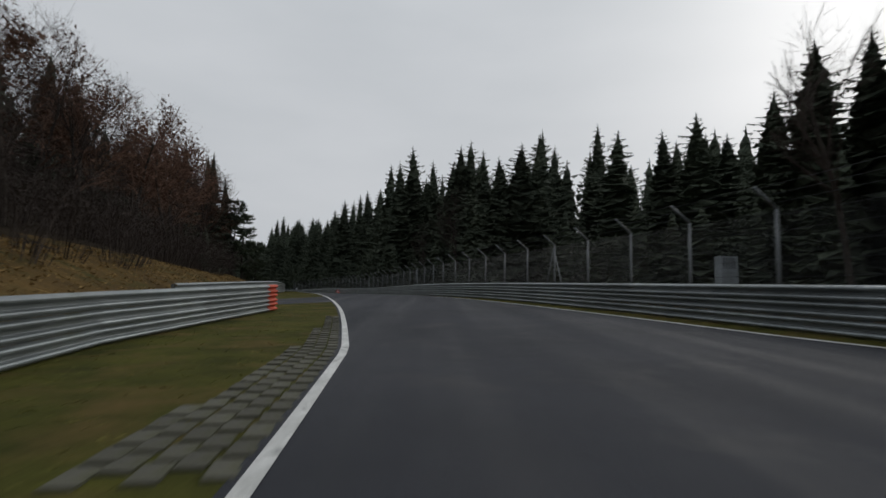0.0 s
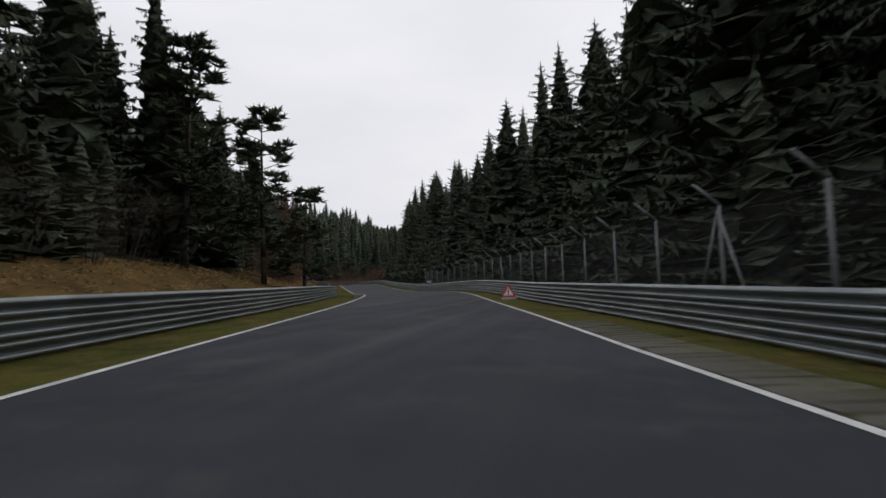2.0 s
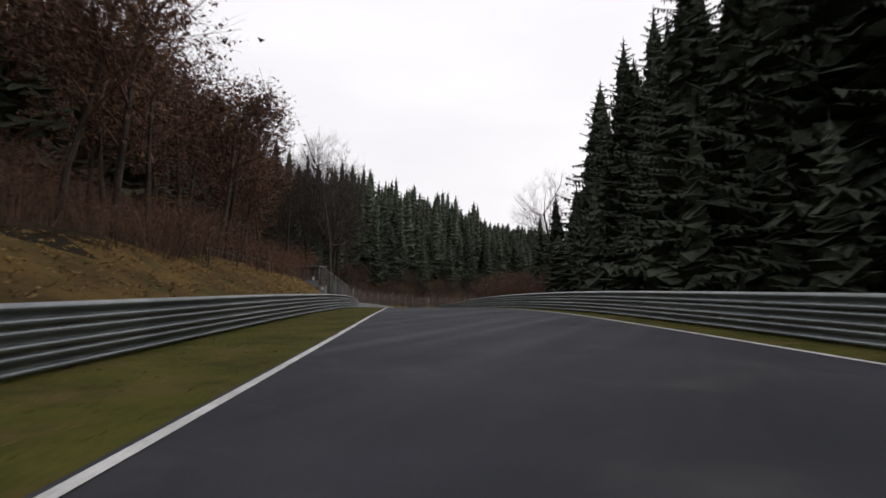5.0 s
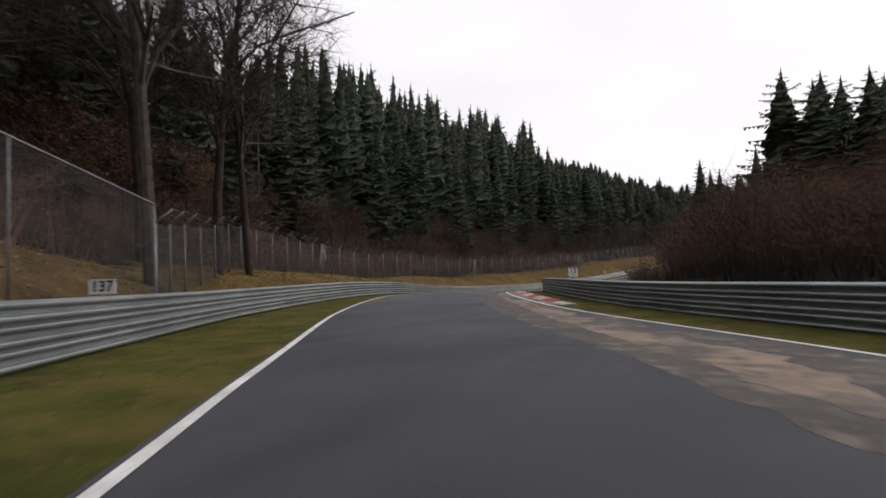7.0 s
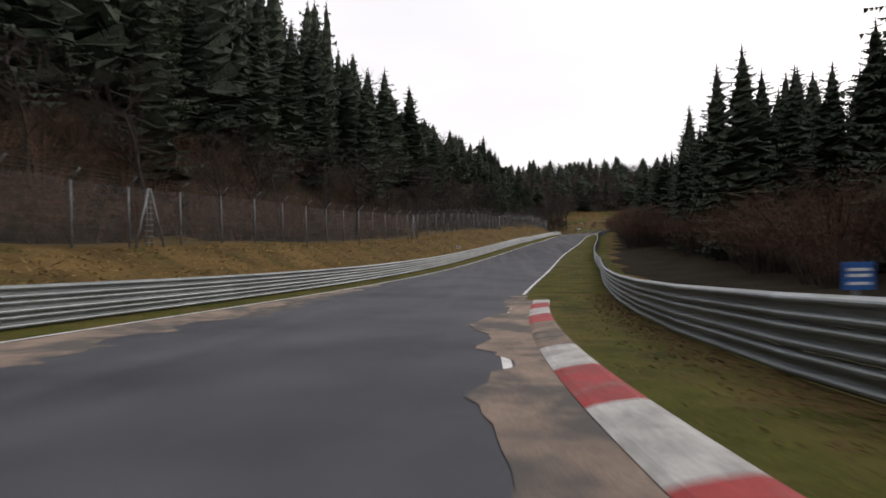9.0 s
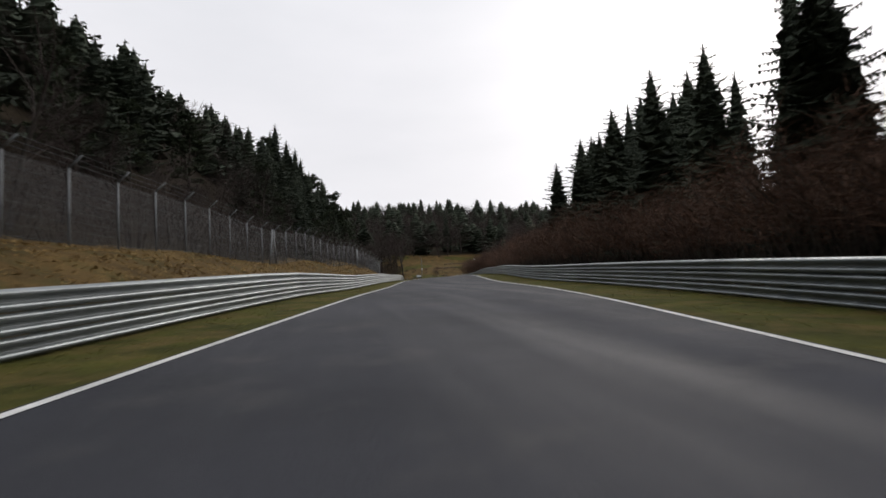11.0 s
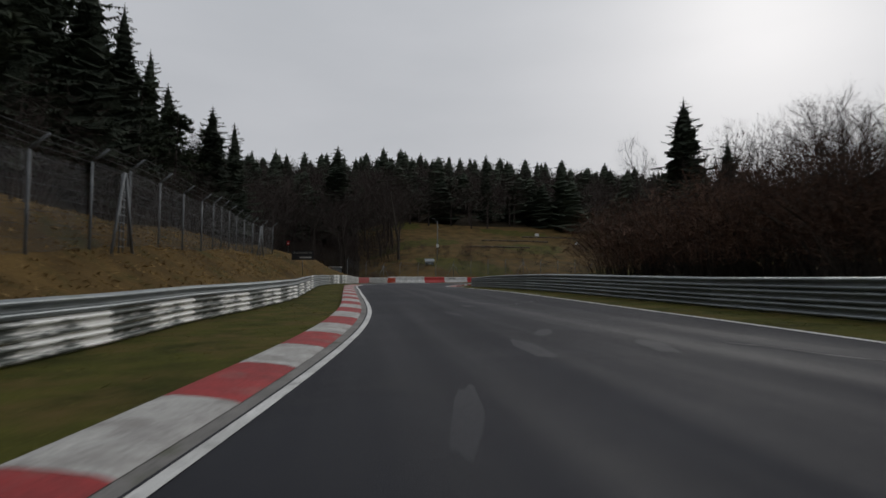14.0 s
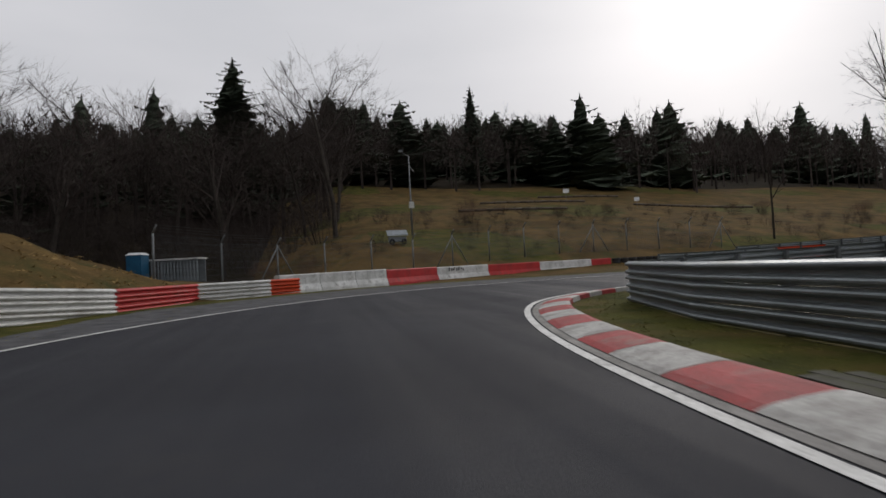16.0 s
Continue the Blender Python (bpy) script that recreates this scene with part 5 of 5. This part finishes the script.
for k in range(26):
    smudge(rnd.uniform(432, 458), rnd.uniform(-3.4, 3.4), rnd.uniform(0.2, 0.5), rnd.uniform(0.12, 0.45), rnd.uniform(-0.6, 0.6))
for k in range(9):
    smudge(rnd.uniform(495, 525), rnd.uniform(-2.5, 3.2), rnd.uniform(0.4, 1.2), rnd.uniform(0.08, 0.22), rnd.uniform(-0.3, 0.3))
SEAL = material("pale_crack_seal", (0.17, 0.17, 0.175), (0.08, 0.08, 0.085), 0.85, 2.5, 40, 0.2)


def crack(s0, d0, s1, d1, wave, width):
    """A thin wandering sealed crack between two points of the road."""
    rows = []
    for k in range(25):
        f = k / 24
        s, d = s0 + (s1 - s0) * f, d0 + (d1 - d0) * f + wave * math.sin(f * 17) + rnd.uniform(-0.3, 0.3) * wave
        w = width * (0.5 + 0.5 * math.sin(f * math.pi)) * rnd.uniform(0.6, 1.2)
        rows.append([spot(s - w * 0.5, d - w * 0.5, 0.004), spot(s + w * 0.5, d + w * 0.5, 0.004)])
    g = Geo()
    g.grid(rows)
    tagged(new("crack_seal", g.mesh("crack_seal", SEAL, True)), "pale sealed crack wandering across the asphalt", "road patch", kind="stuff")


crack(527.4, -0.4, 523.8, 0.55, 0.03, 0.07)
crack(526.6, 3.2, 523.6, 0.6, 0.10, 0.12)
crack(509.0, 3.4, 513.0, 2.0, 0.05, 0.06)

# ---------------------------------------------------------------- signs and small things
def lettering(text, size, mat, name="lettering"):
    c = bpy.data.curves.new(name, "FONT")
    c.body, c.size, c.extrude, c.align_x, c.align_y = text, size, 0.004, "CENTER", "CENTER"
    c.offset = size * 0.022
    c.materials.append(mat)
    return c


def board(name, label, x, y, z, w, h, turn, post_down, mat=None, category="sign"):
    """A sheet facing -y before it is turned, on a post; z is its middle."""
    t = thing(name, label, category, "", Matrix.Translation((x, y, z)) @ pose(0, 0, 0, 0, 0, turn))
    g = Geo()
    g.box(-w / 2, 0, -h / 2, w / 2, 0.02, h / 2)
    part("panel", g.mesh("panel", mat or WHITE_PANEL), t)
    g = Geo()
    g.rod((0, 0.045, -h / 2 - post_down), (0, 0.045, h / 2 - 0.04), 0.025, 0.025, 7)
    part("post", g.mesh("post", POST, True), t)
    return t


def bars(parent, rows, mat, name="print"):
    """Flat rectangles proud of a panel: x0, z0, x1, z1."""
    for x0, z0, x1, z1 in rows:
        g = Geo()
        g.box(x0, -0.006, z0, x1, -0.002, z1)
        part(name, g.mesh(name, mat), parent)


def words(parent, text, size, z, mat):
    part("lettering", lettering(text, size, mat), parent, "", Matrix.Translation((0, -0.004, z)) @ pose(0, 0, 0, 90))


post_137 = board("marshal_post_board", "small white board with the black number 137", -107.7, 245.7, 2.35, 0.62, 0.34, 26, 1.2)
words(post_137, "137", 0.34, 0.0, BLACK)
km = board("distance_sign", "white distance sign reading 13 km with blue stripes", -110.1, 299.0, 1.75, 0.95, 1.32, 8, 1.6)
words(km, "13", 0.7, 0.34, BLACK)
words(km, "km", 0.26, -0.06, BLACK)
bars(km, [(-0.42, -0.58, 0.08, -0.42), (-0.42, -0.38, 0.08, -0.26)], BLUE)
bars(km, [(0.14, -0.6, 0.42, -0.22)], YELLOW)
bars(km, [(0.22, -0.5, 0.3, -0.3)], BLACK)
p = spot(326.6, right_rail(326.6) + 0.35)
blue = board("blue_notice", "small blue notice with unreadable white lines", p.x, p.y, 0.58, 0.30, 0.28, heading(326), 1.2, BLUE)
bars(blue, [(-0.11, 0.05, 0.11, 0.08), (-0.11, -0.01, 0.11, 0.02), (-0.11, -0.09, 0.11, -0.06)], WHITE_PANEL)
small = board("marker_board", "small white marker board behind the guardrail", -119.8, 367.2, 1.2, 0.5, 0.34, 0, 1.0)
bars(small, [(-0.15, -0.06, 0.15, 0.06)], BLACK)
small = board("marker_board", "small white marker board behind the guardrail", -38.49, 151.00, 0.65, 0.5, 0.3, 22, 1.0)
bars(small, [(-0.15, -0.05, 0.15, 0.05)], BLACK)
ad = board("advertising_board", "black advertising board with white bars", -94.4, 536.2, 8.55, 2.3, 0.95, -14, 1.6, BLACK)
bars(ad, [(-0.3, -0.3, 0.95, -0.14), (-1.0, 0.2, 1.0, 0.225), (-1.0, 0.3, 1.0, 0.32)], KERB_WHITE)
red_mark = board("red_marker", "small red and white marker sign on the bank", -97.2, 548.6, terrain(-97.2, 548.6) + 1.25, 0.32, 0.5, -14, 1.1, SIGN_RED)
bars(red_mark, [(-0.1, -0.12, 0.1, 0.02)], WHITE_PANEL)

# folding warning triangle in the verge
tri = thing("warning_triangle", "red and white folding warning triangle on the verge", "warning sign", "", Matrix.Translation((-20.48, 104.04, spot(*station(-20.48, 104.04)).z)) @ pose(0, 0, 0, -6, 0, 18) @ Matrix.Diagonal((1.12, 1.12, 1.12, 1)))
g = Geo()
outer, inner = [(-0.36, 0.12), (0.36, 0.12), (0.0, 0.74)], [(-0.24, 0.19), (0.24, 0.19), (0.0, 0.60)]
g.add([(x, y, z) for y in (0, 0.015) for x, z in outer + inner], [(0, 1, 4, 3), (1, 2, 5, 4), (2, 0, 3, 5), (6, 9, 10, 7), (7, 10, 11, 8), (8, 11, 9, 6), (0, 6, 7, 1), (1, 7, 8, 2), (2, 8, 6, 0), (3, 4, 10, 9), (4, 5, 11, 10), (5, 3, 9, 11)])
part("red_border", g.mesh("red_border", SIGN_RED), tri)
g = Geo()
g.add([(x, 0.008, z) for x, z in inner] + [(x, 0.012, z) for x, z in inner], [(0, 1, 2), (5, 4, 3)])
part("white_field", g.mesh("white_field", WHITE_PANEL), tri)
g = Geo()
g.box(-0.028, -0.001, 0.31, 0.028, 0.006, 0.5)
g.box(-0.028, -0.001, 0.225, 0.028, 0.006, 0.275)
part("exclamation_mark", g.mesh("exclamation_mark", BLACK), tri)
g = Geo()
g.box(-0.37, -0.01, 0.0, 0.37, 0.03, 0.11)
part("skirt", g.mesh("skirt", KERB_WHITE), tri, "white cloth skirt")
for sx in (-1, 1):
    g = Geo()
    g.rod((sx * 0.3, 0.02, 0.14), (sx * 0.42, 0.3, 0.0), 0.012, 0.012, 6)
    part("foot", g.mesh("foot", POST, True), tri)

# marshal stand above the bend
hx, hy = -109.7, 240.1
hz = terrain(hx, hy)
hut = thing("marshal_stand", "grey wire-walled marshal stand with flat roof", "shelter", "", Matrix.Translation((hx, hy, hz)) @ pose(0, 0, 0, 0, 0, 13))
roof_z = 6.75 - hz
for x in (-1.55, 0, 1.55):
    for y in (-1.0, 1.0):
        g = Geo()
        g.rod((x, y, -0.3), (x, y, roof_z), 0.05, 0.05, 7)
        part("post", g.mesh("post", POST, True), hut)
g = Geo()
g.box(-1.7, -1.2, roof_z, 1.7, 1.2, roof_z + 0.08)
part("roof", g.mesh("roof", GREY_BOX), hut)
g = Geo()
g.box(-1.55, -1.04, 0.0, 1.55, -1.0, 0.9)
part("lower_panel", g.mesh("lower_panel", GREY_BOX), hut)
side_wire = wire_panel(3.1, roof_z - 0.9, 0.02, 0.0, 0.05)
part("wire_wall", side_wire, hut, "", Matrix.Translation((-1.55, -1.02, 0.9)))
part("wire_wall", side_wire, hut, "", Matrix.Translation((-1.55, 1.02, 0.9)))
g = Geo()
g.box(0.6, -1.07, 0.95, 0.95, -1.045, 1.4)
part("notice", g.mesh("notice", WHITE_PANEL), hut, "white notice")
box_ = thing("switch_cabinet", "grey steel cabinet with a white label", "cabinet", "", Matrix.Translation((-107.7, 240.0, terrain(-107.7, 240.0) - 0.05)) @ pose(0, 0, 0, 0, 0, 26))
g = Geo()
g.box(-0.45, -0.25, 0, 0.45, 0.25, 1.25)
part("body", g.mesh("body", GREY_BOX), box_)
g = Geo()
g.box(-0.48, -0.28, 1.25, 0.48, 0.28, 1.3)
part("lid", g.mesh("lid", GREY_BOX), box_)
g = Geo()
g.box(-0.18, -0.262, 0.75, 0.2, -0.252, 1.05)
part("label", g.mesh("label", WHITE_PANEL), box_)
a_, b_ = Vector((-108.1, 240.4, 6.75)), Vector((-109.3, 248.2, 4.6))
g = Geo()
for k in range(150):
    f = k / 149
    top = a_.lerp(b_, f)
    g.rod((top.x, top.y, terrain(-108.9, a_.y + (b_.y - a_.y) * f)), tuple(top), 0.004, 0.004, 3)
for k in range(45):
    f = k / 44
    g.rod((a_.x, a_.y, a_.z - 3.4 * f), (b_.x, b_.y, b_.z - 3.4 * f), 0.004, 0.004, 3)
slope_fence = thing("sloping_fence", "wire fence with a sloping top rail beside the stand", "fence", "debris fences along the track")
part("wire_mesh", g.mesh("wire_mesh", WIRE), slope_fence)
g = Geo()
g.rod(tuple(a_), tuple(b_), 0.035, 0.035, 7)
part("top_rail", g.mesh("top_rail", POST, True), slope_fence)
for q in (a_, a_.lerp(b_, 0.5), b_):
    g = Geo()
    g.rod((q.x, q.y, terrain(q.x, q.y) - 0.3), tuple(q), 0.03, 0.03, 7)
    part("post", g.mesh("post", POST, True), slope_fence)
# broken timber below the stand
debris = thing("timber_pile", "weathered broken timber lying on the bank", "timber", "")
for k in range(7):
    x, y = -107.6 + 0.35 * math.sin(k * 2.3), 241.6 + 0.75 * k
    a = radians(-60 + 25 * math.sin(k * 1.7))
    dx, dy = 0.75 * math.cos(a), 0.75 * math.sin(a)
    g = Geo()
    g.rod((x - dx, y - dy, terrain(x - dx, y - dy) + 0.09), (x + dx, y + dy, terrain(x + dx, y + dy) + 0.09), 0.09, 0.075, 7)
    part("plank", g.mesh("plank", DARK_WOOD, True), debris)
# low wooden fence on the bank
wood = thing("wooden_fence", "old low wooden fence on the dry bank", "fence", "")
line_ = [spot(s, -14.5 + 0.6 * math.sin(s)) for s in range(222, 262, 3)]
for i, q in enumerate(line_):
    q.z = terrain(q.x, q.y)
    g = Geo()
    g.rod((0, 0, -0.3), (0.03, 0.02, 1.0), 0.06, 0.055, 6)
    part("post", g.mesh("post", DARK_WOOD), wood, "", Matrix.Translation(q))
    if i:
        g = Geo()
        o = line_[i - 1]
        g.rod((o.x, o.y, o.z + 0.75), (q.x, q.y, q.z + 0.75), 0.035, 0.035, 5)
        part("rail", g.mesh("rail", DARK_WOOD), wood)

# grey cabinet with slots behind the first fence
p = Vector((12.14, 29.94, 0.0))
cab = thing("slotted_cabinet", "grey steel cabinet with vertical slots behind the fence", "cabinet", "", Matrix.Translation((p.x, p.y, terrain(p.x, p.y) - 0.05)) @ pose(0, 0, 0, 0, 0, 8))
g = Geo()
g.box(-0.5, -0.3, 0, 0.5, 0.3, 1.9)
part("body", g.mesh("body", GREY_BOX), cab)
for k in range(5):
    g = Geo()
    g.box(-0.38 + 0.16 * k, -0.312, 1.2, -0.32 + 0.16 * k, -0.302, 1.8)
    part("slot", g.mesh("slot", BLACK), cab)

# things behind the corner
loo = thing("portable_toilet", "blue plastic portable toilet with pale roof", "portable toilet", "", Matrix.Translation((-95.6, 573.1, terrain(-95.6, 573.1) - 0.05)) @ pose(0, 0, 0, 0, 0, -12))
g = Geo()
g.box(-0.55, -0.55, 0.1, 0.55, 0.55, 2.2)
part("cabin", g.mesh("cabin", TEAL), loo)
g = Geo()
g.add([(-0.6, -0.6, 2.2), (0.6, -0.6, 2.2), (0.6, 0.6, 2.2), (-0.6, 0.6, 2.2), (-0.4, -0.4, 2.38), (0.4, -0.4, 2.38), (0.4, 0.4, 2.38), (-0.4, 0.4, 2.38)], [(0, 1, 5, 4), (1, 2, 6, 5), (2, 3, 7, 6), (3, 0, 4, 7), (4, 5, 6, 7), (3, 2, 1, 0)])
part("roof", g.mesh("roof", WHITE_PANEL), loo)
g = Geo()
g.box(-0.36, -0.575, 0.15, 0.36, -0.553, 2.05)
part("door", g.mesh("door", TEAL), loo)
g = Geo()
g.box(-0.6, -0.6, 0, 0.6, 0.6, 0.1)
part("base", g.mesh("base", GREY_BOX), loo)
cage = thing("slatted_shed", "grey slatted shed with a flat white roof edge", "shed", "", Matrix.Translation((-93.0, 574.0, terrain(-93.0, 574.0) - 0.05)) @ pose(0, 0, 0, 0, 0, -12))
g = Geo()
g.box(-1.85, -0.8, 2.05, 1.85, 0.9, 2.17)
part("roof", g.mesh("roof", WHITE_RAIL), cage)
g = Geo()
g.box(-1.75, 0.7, 0, 1.75, 0.78, 2.05)
part("back_wall", g.mesh("back_wall", GREY_BOX), cage)
g = Geo()
g.box(-0.05, -0.04, 0, 0.05, 0.04, 2.05)
slat = g.mesh("slat", GREY_BOX)
for k in range(15):
    part("slat", slat, cage, "", Matrix.Translation((-1.7 + k * 0.243, -0.7, 0)))
mast = thing("camera_mast", "slim grey mast with arm and boxes behind the corner", "mast", "", Matrix.Translation((-74.2, 577.3, terrain(-74.2, 577.3))))
mh = 16.7 - terrain(-74.2, 577.3)
g = Geo()
g.rod((0, 0, -0.5), (0, 0, mh), 0.09, 0.05, 8)
part("pole", g.mesh("pole", POST, True), mast)
g = Geo()
g.rod((0, 0, mh - 0.1), (-0.7, -0.2, mh + 0.35), 0.03, 0.03, 6)
g.rod((0, 0, mh - 0.9), (0.45, -0.2, mh - 1.6), 0.03, 0.03, 6)
part("arm", g.mesh("arm", POST, True), mast)
g = Geo()
g.box(-0.15, -0.2, mh * 0.34, 0.25, 0.15, mh * 0.34 + 0.55)
part("box", g.mesh("box", WHITE_RAIL), mast)
g = Geo()
g.box(-0.95, -0.35, mh + 0.3, -0.55, -0.1, mh + 0.45)
part("lamp_head", g.mesh("lamp_head", POST), mast)
trailer = thing("sign_trailer", "small white trailer with a tilted solar panel", "trailer", "", Matrix.Translation((-76.2, 573.0, terrain(-76.2, 573.0))) @ Matrix.Diagonal((0.7, 0.7, 0.7, 1)))
g = Geo()
g.box(-1.0, -0.5, 0.35, 1.0, 0.5, 0.9)
part("body", g.mesh("body", GREY_BOX), trailer)
g = Geo()
g.add([(-1.2, -0.7, 1.0), (1.2, -0.7, 1.0), (1.2, 0.5, 1.7), (-1.2, 0.5, 1.7), (-1.2, -0.7, 1.05), (1.2, -0.7, 1.05), (1.2, 0.5, 1.75), (-1.2, 0.5, 1.75)], [(0, 3, 2, 1), (4, 5, 6, 7), (0, 1, 5, 4), (1, 2, 6, 5), (2, 3, 7, 6), (3, 0, 4, 7)])
part("solar_panel", g.mesh("solar_panel", GREY_BOX), trailer)
for sx in (-0.7, 0.7):
    part("wheel", TYRE, trailer, "", Matrix.Translation((sx, -0.55, 0.33)) @ pose(0, 0, 0, 90, 0, 0))
for x, y, z, w, h in ((-46.5, 604.0, 1.6, 0.9, 0.6), (-40.0, 596.0, 1.2, 0.7, 0.5)):
    board("notice_board", "pale notice board on the grassy slope", x, y, terrain(x, y) + z, w, h, -15, z - 0.2)
# rows of logs and low hedges across the clearing
for x0, x1, y in ((-60, -44, 603), (-48, -34, 611), (-38, -18, 600), (-66, -52, 592)):
    log = thing("log_row", "dark row of logs lying across the slope", "logs", "log rows on the clearing")
    n = int((x1 - x0) / 2)
    for k in range(n):
        g = Geo()
        xa, xb = x0 + 2 * k, x0 + 2 * k + 1.95
        g.rod((xa, y, terrain(xa, y) + 0.12), (xb, y + 0.2, terrain(xb, y + 0.2) + 0.12), 0.2, 0.18, 8)
        part("log", g.mesh("log", DARK_WOOD, True), log)
for x, y, h in ((-67.1, 582.9, 3.2), (-62, 588, 1.4), (-56, 586, 1.6), (-30, 590, 2.2), (-22, 594, 2.6), (-12, 588, 2.4), (-47, 592, 1.2), (-83, 566, 2.0), (-86, 563, 1.6)):
    plant("scrub", x, y, h, "bushes on the clearing", wide=1.1, label="low dark bush on the grassy slope")

# fallen leaves and tufts of grass along the verges
def litter(name, label, count, place, size, mat, upright):
    g = np.random.default_rng(count)
    out = []
    for i in range(count):
        p = place(g)
        if p is None:
            continue
        p = np.array(p)
        if upright:
            a = g.uniform(0, math.tau)
            e = np.array([math.cos(a), math.sin(a), 0]) * size * 0.28
            for k in range(3):
                b = p + np.array([g.normal(0, size * 0.9), g.normal(0, size * 0.9), 0])
                out += [b - e, b + e, b + np.array([g.normal(0, size * 0.9), g.normal(0, size * 0.9), size * g.uniform(0.3, 0.8)])]
        else:
            u, v = g.normal(0, 1, 3) * (1, 1, 0.3), g.normal(0, 1, 3) * (1, 1, 0.3)
            u, v = u / np.linalg.norm(u) * size, v / np.linalg.norm(v) * size
            c = p + np.array([0, 0, size * 0.4])
            out += [c - u, c + v, c + u]
    return tagged(new(name, tri_mesh(name, np.array(out), mat)), label, "grass" if upright else "leaves", kind="stuff")


def verge_spot(g):
    s = g.uniform(-5, 590)
    u = g.uniform(0.03, 1) ** 0.8
    if g.uniform() < 0.5:
        d = -at(HALF, s) - 0.12 - u * (at(GAP_L, s) + 0.6)
    else:
        d = at(HALF, s) + 0.12 + u * (at(GAP_R, s) + 0.6)
    return spot(s, d, -0.02)


def leaf_spot(g):
    s = g.uniform(296, 345)
    return spot(s, right_rail(s) - abs(g.normal(0, 0.55)) - 0.05, -0.01)


def bank_spot(g):
    s = g.uniform(0, 574)
    p = spot(s, left_rail(s) - 0.6 - g.uniform(0, 7.5))
    return (p.x, p.y, terrain(p.x, p.y) - 0.02)


litter("grass_tufts", "short tufts of green and yellow verge grass", 48000, verge_spot, 0.05, TUFT, True)
litter("fallen_leaves", "brown fallen leaves along the guardrail", 11000, leaf_spot, 0.034, DEAD_LEAF, False)
litter("dry_grass_tufts", "dry yellow grass tufts on the bank", 40000, bank_spot, 0.15, DRY_TUFT, True)
